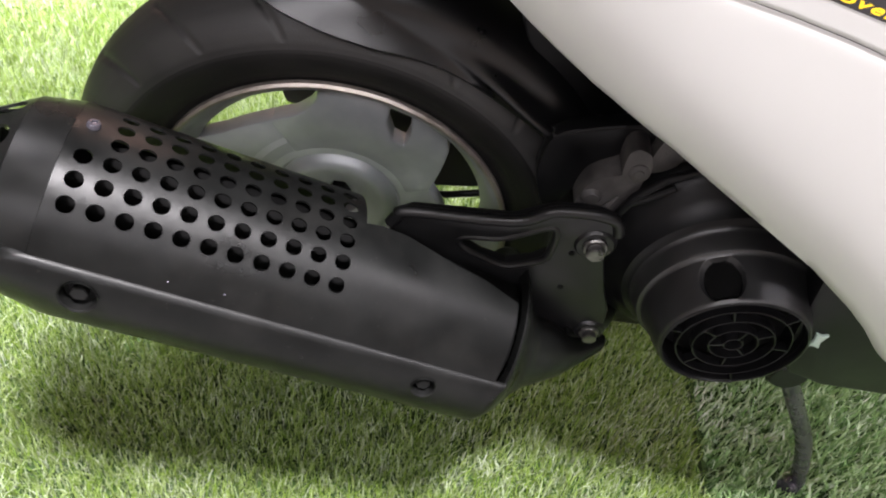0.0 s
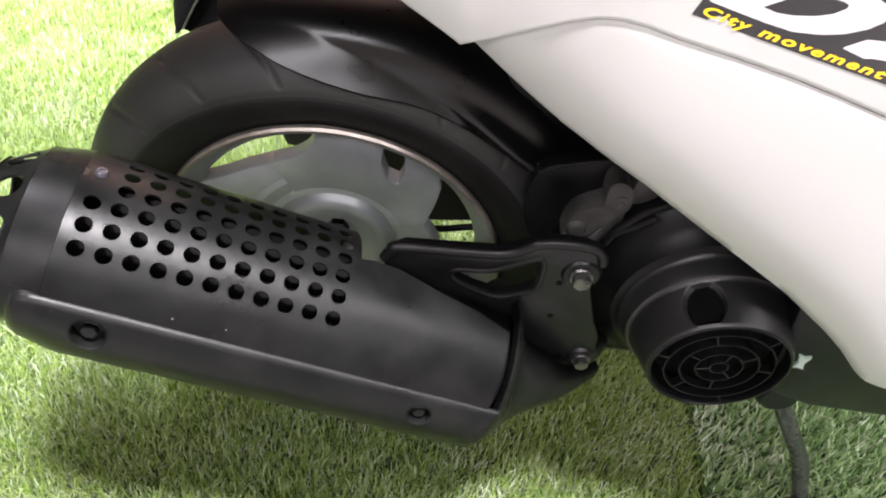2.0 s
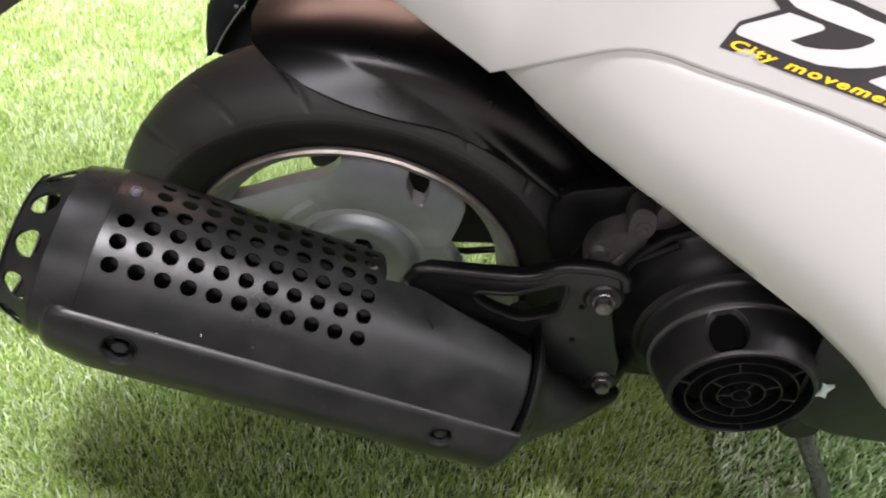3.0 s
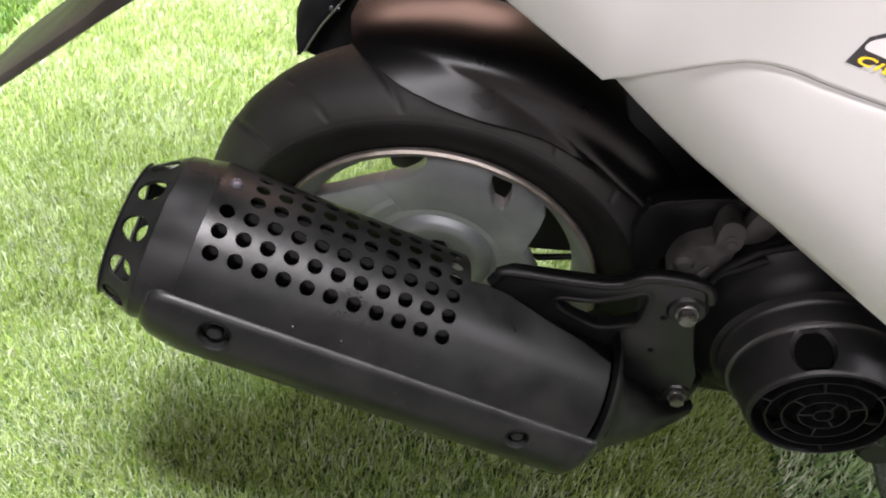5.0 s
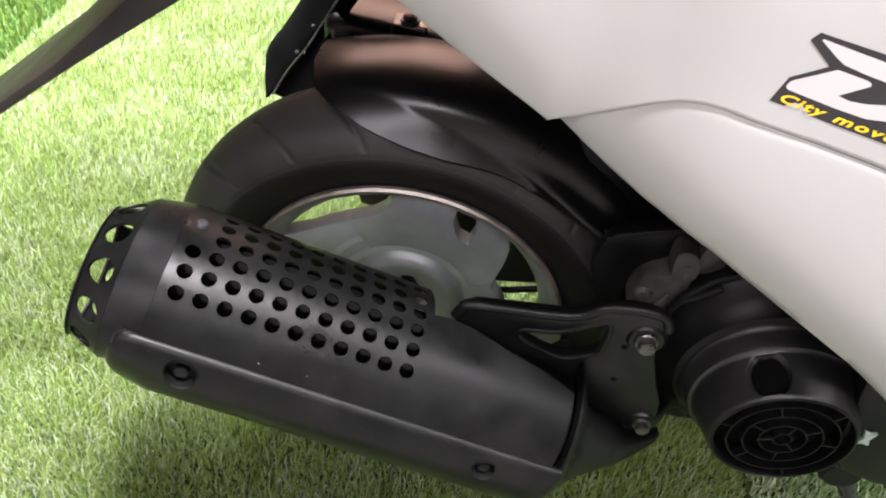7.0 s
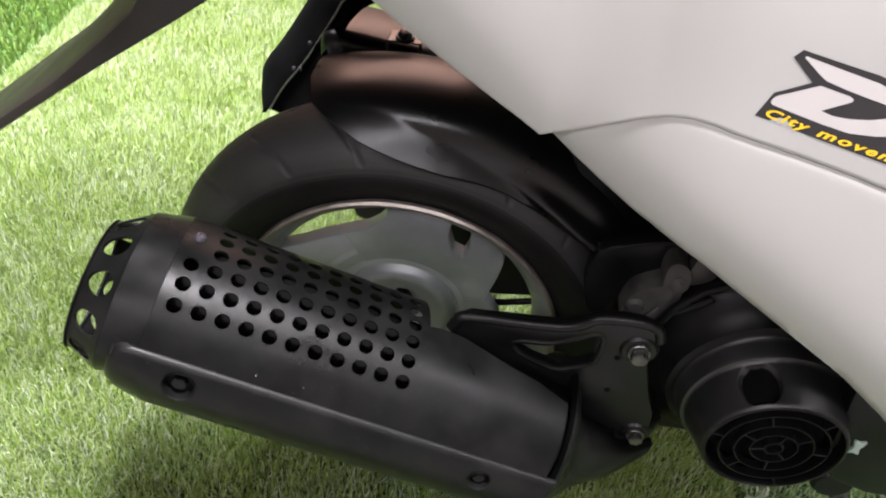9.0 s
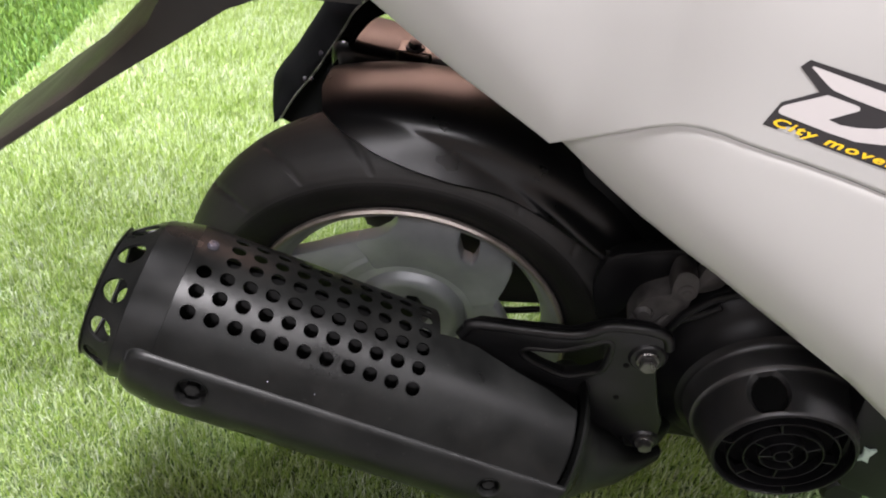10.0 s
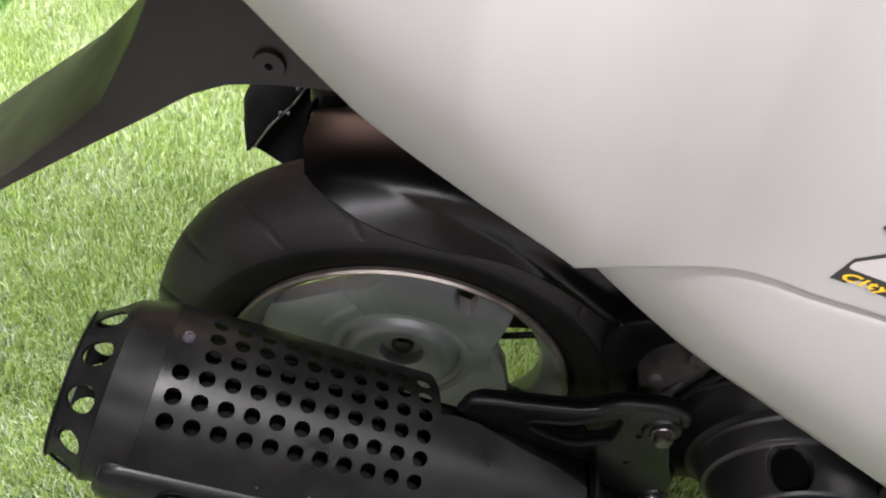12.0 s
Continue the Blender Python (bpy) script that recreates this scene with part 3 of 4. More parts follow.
def muffler_bracket():
    y = -0.111
    HOLES = [(0.1737, 0.2717), (0.1731, 0.3090)]
    outline = [(0.0515, 0.3150), (0.056, 0.3230), (0.0642, 0.3283), (0.1301, 0.3312), (0.1527, 0.3440), (0.170, 0.3465), (0.1834, 0.3460), (0.1940, 0.3425), (0.1985, 0.331), (0.1950, 0.3083), (0.2060, 0.270), (0.2141, 0.2483), (0.2160, 0.222), (0.2124, 0.2098), (0.203, 0.204), (0.176, 0.206), (0.152, 0.236), (0.128, 0.2580), (0.0996, 0.2740), (0.0506, 0.3030)]
    hole = [(0.0972, 0.3070), (0.1025, 0.3118), (0.1242, 0.3140), (0.142, 0.3235), (0.156, 0.3310), (0.160, 0.322), (0.158, 0.3000), (0.148, 0.2920), (0.1319, 0.2860), (0.115, 0.2920), (0.1016, 0.2995)]
    br = part("muffler_bracket", slab(outline, y, y + 0.012, [hole], 0.0032), BLACK_PAINT, scooter, "black pressed-steel silencer bracket")
    rim = smooth_line([(x, y + 0.0022, z) for x, z in outline[:9]], 4)
    part("bracket_lip", tube(rim, 0.0042, 12), BLACK_PAINT, br)
    rim = smooth_line([(x, y + 0.0018, z) for x, z in hole], 4, closed=True)
    part("bracket_lip", tube(rim + rim[:1], 0.0028, 10), BLACK_PAINT, br)
    for bx, bz, r in ((0.1858, 0.3204, 0.0135), (0.2060, 0.2240, 0.0115)):
        part("bolt_boss", lathe([(0, -0.0015), (r - 0.0015, -0.0015), (r, 0.0), (r + 0.001, 0.002)], 32, Matrix.Translation((bx, y - 0.0005, bz))), BLACK_PAINT, br)
    hex_bolt("bolt", (0.1858, y - 0.0025, 0.3204), br, 0.0066, 0.006, 12)
    hex_bolt("bolt", (0.2060, y - 0.0025, 0.2240), br, 0.0058, 0.005, 40)
    # black discs painted as the shade inside two small holes
    for bx, bz in HOLES:
        part("drilled_hole", lathe([(0, -0.0002), (0.0022, -0.0002), (0.0026, 0.001)], 16, Matrix.Translation((bx, y - 0.0003, bz))), DARK, br)
    return br


muffler_bracket()

# ---- engine ----


def fan_cover():
    cx, cz = 0.2905, 0.275
    at = Matrix.Translation((cx, 0, cz))
    prof = [(0.0462, -0.1400), (0.0464, -0.1452), (0.0470, -0.1462), (0.0480, -0.1460), (0.0488, -0.1452), (0.0500, -0.1430)]
    prof += [(0.0500 + 0.0078 * k / 60, -0.1430 + 0.0285 * k / 60) for k in range(1, 61)]
    prof += [(0.0592, -0.1128), (0.0606, -0.1122), (0.0616, -0.1105), (0.0628, -0.1000), (0.0645, -0.0965), (0.0670, -0.0950), (0.0700, -0.0935), (0.0735, -0.0870), (0.0800, -0.0815), (0.0880, -0.0760), (0.0950, -0.0680), (0.0990, -0.0560), (0.1000, -0.0400), (0.1000, 0.0)]
    bm = bmesh.new()
    seg = 600
    rows = []
    for k in range(seg):
        a = 360.0 * k / seg
        row = []
        for r, y in prof:
            # oval pocket sunk into the cone
            e = math.hypot((a - 116.0) / 14.0, (y + 0.1290) / 0.0150)
            if -0.1429 < y < -0.1148:
                r -= 0.0050 * max(0.0, min(1.0, (1.08 - e) / 0.16)) ** 0.7
            row.append((r * math.cos(radians(a)), y, r * math.sin(radians(a))))
        rows.append(row)
    grid(bm, rows, close_u=True)
    bmesh.ops.recalc_face_normals(bm, faces=bm.faces[:])
    bm.transform(at)
    cover = part("fan_cover", bm, TEXTURED, scooter, "round black cooling fan cover")
    cover.data.materials.append(DARK)
    cover.data.materials.append(PLASTIC)
    # the pocket's faces are blackened to stand for its shade
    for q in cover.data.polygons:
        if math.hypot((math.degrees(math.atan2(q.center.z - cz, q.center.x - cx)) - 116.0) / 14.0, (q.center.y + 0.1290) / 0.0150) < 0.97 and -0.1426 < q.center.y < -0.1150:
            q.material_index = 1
        # darker rim and cowl beside a paler cone: lit and shaded tones by material
        elif not 0.0490 < math.hypot(q.center.z - cz, q.center.x - cx) < 0.0655:
            q.material_index = 2
    # black sheet painted as the shade behind the grille
    part("fan_back", lathe([(0.0, -0.122), (0.0464, -0.122), (0.0464, -0.143)], 64, at), DARK, cover, "black sheet behind the grille, painted as shade")
    for r in (0.0062, 0.0160, 0.0268, 0.0376):
        part("grille_ring", lathe([(r - 0.0005, -0.1452), (r, -0.1455), (r + 0.0005, -0.1452), (r + 0.0007, -0.1385), (r - 0.0007, -0.1385)], 64, at, closed=True), PLASTIC, cover)
    for r0, r1, a in [(0.0062, 0.016, 75), (0.0062, 0.016, 195), (0.0062, 0.016, 315), (0.016, 0.0268, 35), (0.016, 0.0268, 155), (0.016, 0.0268, 275), (0.0268, 0.0376, 0), (0.0268, 0.0376, 110), (0.0268, 0.0376, 230), (0.0376, 0.0465, 50), (0.0376, 0.0465, 170), (0.0376, 0.0465, 290)]:
        m = at @ pose(0, 0, 0, 0, -a, 0)
        part("grille_bar", bm_box(r0, r1, -0.1453, -0.1385, -0.0006, 0.0006, 0.0002, 1, m), PLASTIC, cover)
    return cover


fan_cover()


def engine():
    bm = bm_box(0.205, 0.42, -0.070, 0.15, 0.165, 0.345, 0.025, 4)
    eng = part("engine", bm, PLASTIC, scooter, "black shrouded scooter engine")
    # crankcase casting above the shroud
    def cast(outline, y0, y1, rough=0.0016):
        """A rounded lump of cast metal with an uneven face."""
        line = smooth_line([(x, 0, z) for x, z in outline], 4, closed=True)
        bm = slab([(q.x, q.z) for q in line], y0, y1, bevel=0.0035)
        bmesh.ops.subdivide_edges(bm, edges=[e for e in bm.edges if e.calc_length() > 0.006], cuts=1, use_grid_fill=True)
        for v in bm.verts:
            v.co.y += rough * noise.noise(v.co * 90)
        return bm

    crank = part("crankcase", cast([(0.1735, 0.318), (0.1750, 0.3370), (0.1807, 0.3470), (0.1950, 0.3560), (0.2085, 0.3590), (0.2110, 0.3460), (0.2060, 0.3250), (0.2030, 0.3080), (0.1880, 0.3060)], -0.080, -0.03), ALLOY, eng, "dusty bare aluminium crankcase")
    part("casting_lug", cast([(0.1965, 0.3540), (0.1955, 0.3720), (0.2000, 0.3785), (0.2070, 0.3775), (0.2120, 0.3700), (0.2130, 0.3560), (0.2050, 0.3500)], -0.0805, -0.05, 0.001), ALLOY, crank)
    part("casting_lug", cast([(0.2110, 0.3560), (0.2130, 0.3700), (0.2180, 0.3850), (0.2320, 0.3830), (0.2310, 0.3650), (0.2200, 0.3560)], -0.074, -0.04, 0.001), ALLOY, crank)
    part("casting_boss", lathe([(0, -0.0822), (0.0030, -0.0822), (0.0036, -0.0816), (0.0058, -0.0814), (0.0070, -0.0806), (0.0076, -0.078)], 20, Matrix.Translation((0.2060, 0, 0.3595))), ALLOY, crank)
    part("casting_rib", tube([(0.1885, -0.0810, 0.3215), (0.1930, -0.0830, 0.3290), (0.1985, -0.0815, 0.3375)], 0.0022, 8, None, [0.4, 1.0, 0.4]), ALLOY, crank)
    part("casting_boss", lathe([(0, -0.0835), (0.0050, -0.0830), (0.0075, -0.0800)], 20, Matrix.Translation((0.1815, 0, 0.3330))), ALLOY, crank)
    # folded lip on top of the shroud
    part("shroud_rib", tube([(0.2065, -0.084, 0.3345), (0.2180, -0.086, 0.3450), (0.2310, -0.085, 0.3550)], 0.0026, 10), PLASTIC, eng)
    part("shroud_rib", tube([(0.2000, -0.082, 0.3150), (0.2090, -0.084, 0.3420), (0.2250, -0.083, 0.3600), (0.2480, -0.080, 0.3700)], 0.0030, 10), PLASTIC, eng)
    return eng


engine()

# ---- rear inner fender ----


def fender():
    """An arched mudguard: flat crown, rounded flank and a lip that flares out along its lower edge."""
    low = [(20, 0.206), (40, 0.204), (52, 0.193), (65, 0.191), (75, 0.1905), (81, 0.191), (89, 0.196), (96, 0.205), (100.5, 0.2125), (105, 0.2195), (107, 0.2245), (108.5, 0.2300)]
    angles = [20 + 88.5 * k / 118 for k in range(119)]

    ridge = [(41.5, 0.2050), (46.6, 0.2018), (51.4, 0.2000), (55.6, 0.2000), (60.8, 0.1998), (66.3, 0.2000), (72.0, 0.1990)]

    def fade(u):
        u = max(0.0, min(1.0, u))
        return u * u * (3 - 2 * u)

    def edge_at(a):
        return sum(lerp_table(low, min(108.5, a + 0.5 * k)) for k in range(-4, 5)) / 9

    rows = []
    for a in angles:
        rl = edge_at(a)
        slope = (edge_at(a + 1.5) - edge_at(a - 1.5)) / radians(3.0) / rl
        lean = 1 / math.sqrt(1 + slope * slope)
        sec = []
        for k in range(34):
            r = rl + (0.2318 - rl) * math.sin(0.5 * math.pi * k / 33)
            u = max(0.0, (r - 0.2) / 0.0318)
            sec.append((r, -0.010 + 0.052 * max(0.0, 1 - u ** 3.0) ** (1 / 3.0)))
        flared = []
        reach = 0.019 * (0.35 + 0.65 * fade((a - 66) / 20)) * (1 - 0.65 * fade((rl - 0.198) / 0.022))
        for r, y in sec:
            d = (r - rl) * lean
            flared.append((r, -y - 0.66 * reach * max(0.0, 1 - d / reach) ** 1.2 * max(0.0, min(1.0, (y - 0.005) / 0.03))))
        f = flared[0]
        flared = [(f[0] - 0.0014, f[1] + 0.0024), (f[0] - 0.0009, f[1] + 0.0004)] + flared
        flared += [(0.2317, 0.018), (0.2312, 0.025), (0.2300, 0.033), (0.2270, 0.038), (0.218, 0.041), (0.200, 0.043)]
        # the swelling bead above the lower edge, and the raked rear end
        swell = 0.0105 * fade((72 - a) / 20) * fade((a - 36) / 6)
        flared = [(r, y - swell * math.exp(-((r - lerp_table(ridge, a)) / 0.0058) ** 2)) for r, y in flared]
        rake = [a - 2.4 * max(0.0, (a - 98) / 10.5) * max(0.0, min(1.0, -y / 0.042)) for r, y in flared]
        rows.append([(HUB.x + r * math.cos(radians(q)), y, HUB.z + r * math.sin(radians(q))) for (r, y), q in zip(flared, rake)])
    bm = bmesh.new()
    grid(bm, rows)
    bmesh.ops.recalc_face_normals(bm, faces=bm.faces[:])
    mid_face = bm.faces[len(bm.faces) // 2]
    if mid_face.normal.dot(mid_face.calc_center_median() - HUB) < 0:
        bmesh.ops.reverse_faces(bm, faces=bm.faces[:])
    bmesh.ops.solidify(bm, geom=bm.faces[:], thickness=0.0010)
    fen = part("rear_fender", bm, GLOSS, scooter, "glossy black inner rear mudguard", 50)
    end = [(r * math.cos(radians(a)), y, HUB.z + r * math.sin(radians(a))) for a, r, y in ((41.2, 0.2040, -0.0555), (42.6, 0.2070, -0.0560), (44.8, 0.2100, -0.0545))]
    part("fender_bead", tube(end, 0.0016, 10), GLOSS, fen)
    # glossy guard behind the crown, with a clamp over its edge
    bm = bm_box(-0.084, 0.10, 0.058, 0.125, 0.395, 0.4462, 0.012, 5)
    for v in bm.verts:
        v.co.z -= 1.1 * (v.co.x + 0.045) ** 2
    part("inner_guard", bm, GLOSS, fen, "glossy black inner guard")
    clamp = part("clamp", bm_box(-0.0275, -0.0015, 0.0555, 0.074, 0.4456, 0.4470, 0.0005, 1), STEEL, fen, "folded metal clamp plate")
    for x in (-0.0290, -0.0030):
        part("clamp_leg", bm_box(x, x + 0.0022, 0.0545, 0.0558, 0.4325, 0.4475, 0.0004, 1), STEEL, clamp)
    hex_bolt("bolt", (-0.0150, 0.062, 0.4472), fen, 0.0060, 0.004, 10, pose(0, 0, 0, -90, 0, 0), CHROME)
    return fen


fender()

# ---- body panels ----
CREASE = [(0.088, 0.5165), (0.100, 0.5225), (0.119, 0.5345), (0.131, 0.5420), (0.141, 0.5470), (0.150, 0.5487), (0.160, 0.5484), (0.172, 0.5458), (0.199, 0.5407), (0.2254, 0.5345), (0.245, 0.5290), (0.2713, 0.5210), (0.35, 0.494), (0.62, 0.40)]
TAIL = [(-0.30, 0.80), (-0.10, 0.655), (-0.0562, 0.6224), (-0.0117, 0.5790), (0.012, 0.5620), (0.040, 0.5430), (0.064, 0.5285), (0.088, 0.5145)]
EDGE = [(0.088, 0.5145), (0.105, 0.5045), (0.120, 0.4968), (0.135, 0.4900), (0.150, 0.4825), (0.184, 0.4625), (0.205, 0.4480), (0.241, 0.4235), (0.2828, 0.3950), (0.318, 0.3660), (0.335, 0.3500), (0.353, 0.3300), (0.364, 0.3205), (0.378, 0.3150), (0.45, 0.3100), (0.62, 0.310)]


WIDTH = [(-0.30, 0.105), (-0.15, 0.127), (-0.06, 0.1385), (0.012, 0.1450), (0.040, 0.1465), (0.064, 0.1485), (0.088, 0.1515), (0.100, 0.1560), (0.120, 0.1635), (0.141, 0.1725), (0.153, 0.1760), (0.172, 0.1790), (0.200, 0.1805), (0.300, 0.1840), (0.64, 0.190)]


def half_width(x):
    return sum(lerp_table(WIDTH, x + 0.004 * k) for k in range(-4, 5)) / 9


def panel_y(x, z):
    """Outer face of the upper side panel."""
    zl = lerp_table(TAIL, x) if x < 0.088 else lerp_table(CREASE, x)
    d = z - zl
    w = half_width(x) + 0.017 * (1 - math.exp(-max(d, 0) / 0.03)) * max(0.0, min(1.0, (0.13 - x) / 0.1))
    top = max(0.0, z - 0.59)
    return -(w - 0.9 * top * top)


def side_panel():
    bm = bmesh.new()
    rows = []
    xs = [-0.28 + 0.003 * k for k in range(293)]
    for x in xs:
        zl = lerp_table(TAIL, x) if x < 0.088 else lerp_table(CREASE, x) + 0.0003
        zt = max(0.74, zl + 0.03)
        col = []
        col.append((x, panel_y(x, zl) + 0.010, zl + 0.0020))
        col.append((x, panel_y(x, zl) + 0.0025, zl + 0.0002))
        col.append((x, panel_y(x, zl) + 0.0006, zl + 0.0001))
        for k in range(41):
            u = (k / 40) ** 1.3
            z = zl + 0.0008 + (zt - zl) * u
            col.append((x, panel_y(x, z), z))
        col += [(x, panel_y(x, zt) + 0.02, zt + 0.012), (x, panel_y(x, zt) + 0.06, zt + 0.02), (x, 0.0, zt + 0.025)]
        rows.append(col)
    grid(bm, rows)
    bmesh.ops.recalc_face_normals(bm, faces=bm.faces[:])
    return part("side_panel", bm, PAINT, scooter, "pale silver painted rear side panel", 60)


def side_cover():
    bm = bmesh.new()
    rows = []
    xs = [0.0885 + 0.0025 * k for k in range(30)] + [0.165 + 0.005 * k for k in range(90)]
    for x in xs:
        zt, zb = lerp_table(CREASE, x) - 0.0001, lerp_table(EDGE, x) - 0.004 * min(1.0, (x - 0.0885) / 0.05)
        h = zt - zb
        w = half_width(x)
        col = []
        for k in range(37):
            u = (k / 36) ** 1.9
            z = zt - h * u
            dt, db = h * u, h * (1 - u)
            y = w + min(1, h / 0.06) * 0.0015 * math.sin(math.pi * u * 0.5)
            y -= 0.0010 * math.exp(-dt / 0.0015)
            y -= 0.013 * math.exp(-db / 0.021)
            col.append((x, -y, z))
        col.append((x, col[-1][1] + 0.006, zb + 0.0005))
        col.append((x, col[-1][1] + 0.016, zb + 0.004))
        rows.append(col)
    grid(bm, rows)
    bmesh.ops.recalc_face_normals(bm, faces=bm.faces[:])
    return part("side_cover", bm, PAINT, scooter, "pale silver painted lower side cover", 60)


panel = side_panel()
cover = side_cover()
for ob in (panel, cover):
    # the far side of the body is the mirror image, unseen, added to block light
    far = new(ob.name.split(".")[0], ob.data.copy())
    far.data.transform(Matrix.Diagonal((1, -1, 1, 1)))
    far.data.flip_normals()
    far.parent = scooter


def on_panel(outline, lift, mat, name, parent, label=""):
    """A thin sticker cut from an (x, z) outline, lying on the side panel."""
    bm = bmesh.new()
    vs = [bm.verts.new((x, 0, z)) for x, z in outline]
    edges = [bm.edges.new((vs[i], vs[(i + 1) % len(vs)])) for i in range(len(vs))]
    bmesh.ops.triangle_fill(bm, edges=edges, use_beauty=True)
    bmesh.ops.subdivide_edges(bm, edges=bm.edges[:], cuts=2, use_grid_fill=True)
    for v in bm.verts:
        v.co.y = panel_y(v.co.x, v.co.z) - lift
    bmesh.ops.recalc_face_normals(bm, faces=bm.faces[:])
    if bm.faces[0].normal.y > 0:
        bmesh.ops.reverse_faces(bm, faces=bm.faces[:])
    bmesh.ops.solidify(bm, geom=bm.faces[:], thickness=0.00004)
    return part(name, bm, mat, parent, label)


decal = on_panel([(0.1746, 0.5580), (0.1785, 0.5700), (0.1916, 0.5773), (0.1803, 0.5873), (0.1830, 0.5909), (0.2156, 0.5847), (0.2300, 0.5806), (0.2440, 0.5765), (0.2600, 0.5720), (0.3300, 0.552), (0.3300, 0.518), (0.2623, 0.5377)], 0.00018, DECAL_BLACK, "decal", panel, "black sticker with white shapes and yellow lettering")
WHITE_SHAPES = [
    [(0.1846, 0.5878), (0.1852, 0.5884), (0.2172, 0.5812), (0.2240, 0.5788), (0.2375, 0.5753), (0.2445, 0.5720), (0.2472, 0.5687), (0.2469, 0.5649), (0.2421, 0.5612), (0.2347, 0.5581), (0.2264, 0.5566), (0.2152, 0.5563), (0.2031, 0.5587),
     (0.1800, 0.5644), (0.1789, 0.5652), (0.1788, 0.5664), (0.1795, 0.5682), (0.1812, 0.5694), (0.1954, 0.5765), (0.2088, 0.5735), (0.2105, 0.5724), (0.2104, 0.5712), (0.2000, 0.5651), (0.2057, 0.5634), (0.2125, 0.5631), (0.2209, 0.5640), (0.2267, 0.5658), (0.2306, 0.5686), (0.2308, 0.5702),
     (0.2287, 0.5710), (0.2180, 0.5734), (0.2062, 0.5762), (0.1967, 0.5790), (0.1934, 0.5811)],
    [(0.2369, 0.5519), (0.2374, 0.5527), (0.2442, 0.5569), (0.2620, 0.5572), (0.2720, 0.5540), (0.2680, 0.5482), (0.2502, 0.5490), (0.2470, 0.5485)],
]
for shape in WHITE_SHAPES:
    on_panel(shape, 0.00026, DECAL_WHITE, "decal_shape", panel, "white sticker shape")


def lettering(word, start, direction, height, width):
    cu = bpy.data.curves.new("lettering", "FONT")
    cu.body, cu.size, cu.shear, cu.offset, cu.resolution_u, cu.extrude = word, 1.0, 0.20, 0.028, 4, 0.01
    cu.space_character = 1.20
    tmp = new("lettering", cu)
    bpy.context.view_layer.update()
    me = bpy.data.meshes.new_from_object(tmp.evaluated_get(bpy.context.evaluated_depsgraph_get()))
    bpy.data.objects.remove(tmp)
    bm = bmesh.new()
    bm.from_mesh(me)
    bpy.data.meshes.remove(me)
    x0, x1 = min(v.co.x for v in bm.verts), max(v.co.x for v in bm.verts)
    c, s = math.cos(radians(direction)), math.sin(radians(direction))
    for v in bm.verts:
        u, w = (v.co.x - x0) / (x1 - x0) * width, v.co.y * height / 0.72
        x, z = start[0] + u * c - w * s, start[1] + u * s + w * c
        v.co = (x, panel_y(x, z) - 0.00032 - 0.002 * v.co.z, z)
    bmesh.ops.recalc_face_normals(bm, faces=bm.faces[:])
    return part("lettering", bm, DECAL_YELLOW, panel, "yellow slanted lettering")


lettering("City", (0.1783, 0.5588), -12.9, 0.0041, 0.0206)
lettering("movement", (0.2024, 0.5530), -12.9, 0.0042, 0.0574)

# ---- under the body ----


def under_body():
    outline = [(-0.28, 0.80), (-0.06, 0.618), (0.012, 0.566), (0.088, 0.530), (0.16, 0.488), (0.25, 0.430), (0.33, 0.36), (0.37, 0.325), (0.60, 0.320), (0.60, 0.735), (-0.28, 0.735 + 0.07)]
    return part("under_body", slab(outline, -0.12, 0.12, bevel=0.004), PLASTIC, scooter, "black plastic underside of the body")


under_body()


def inner_cover():
    """Black inner wall in front of the wheel, under the side cover."""
    outline = [(0.112, 0.520), (0.118, 0.425), (0.135, 0.385), (0.165, 0.362), (0.22, 0.355), (0.30, 0.350), (0.36, 0.34), (0.36, 0.50)]
    ic = part("inner_cover", slab(outline, -0.030, -0.018, bevel=0.004), PLASTIC, scooter, "black plastic inner cover beside the wheel")
    plate = smooth_line([(0.151, 0, 0.3659), (0.1768, 0, 0.3771), (0.2089, 0, 0.3839), (0.262, 0, 0.378), (0.268, 0, 0.3427), (0.2401, 0, 0.3461), (0.2027, 0, 0.3590), (0.1891, 0, 0.3471), (0.1723, 0, 0.3188), (0.1586, 0, 0.2961), (0.1453, 0, 0.3312)], 4, closed=True)
    part("cover_plate", slab([(q.x, q.z) for q in plate], -0.062, -0.050, bevel=0.002), PLASTIC, ic)
    part("cover_fold", tube(smooth_line([(0.150, -0.060, 0.3640), (0.1768, -0.062, 0.3765), (0.2089, -0.062, 0.3835), (0.25, -0.061, 0.382)]), 0.0016, 10), PLASTIC, ic)


inner_cover()


def floor_cover():
    outline = [(0.315, 0.40), (0.335, 0.26), (0.350, 0.232), (0.380, 0.220), (0.60, 0.205), (0.60, 0.40)]
    fc = part("lower_cover", slab(outline, -0.135, -0.02, bevel=0.006), PLASTIC, scooter, "black plastic cover below the side panel")
    part("clip", slab([(0.3440, 0.2720), (0.3480, 0.2735), (0.3535, 0.2715), (0.3515, 0.2785), (0.3540, 0.2865), (0.3490, 0.2850), (0.3445, 0.2875), (0.3468, 0.2790)], -0.1375, -0.134, bevel=0.0006), PALE, fc, "pale green plastic clip")
    return fc


floor_cover()


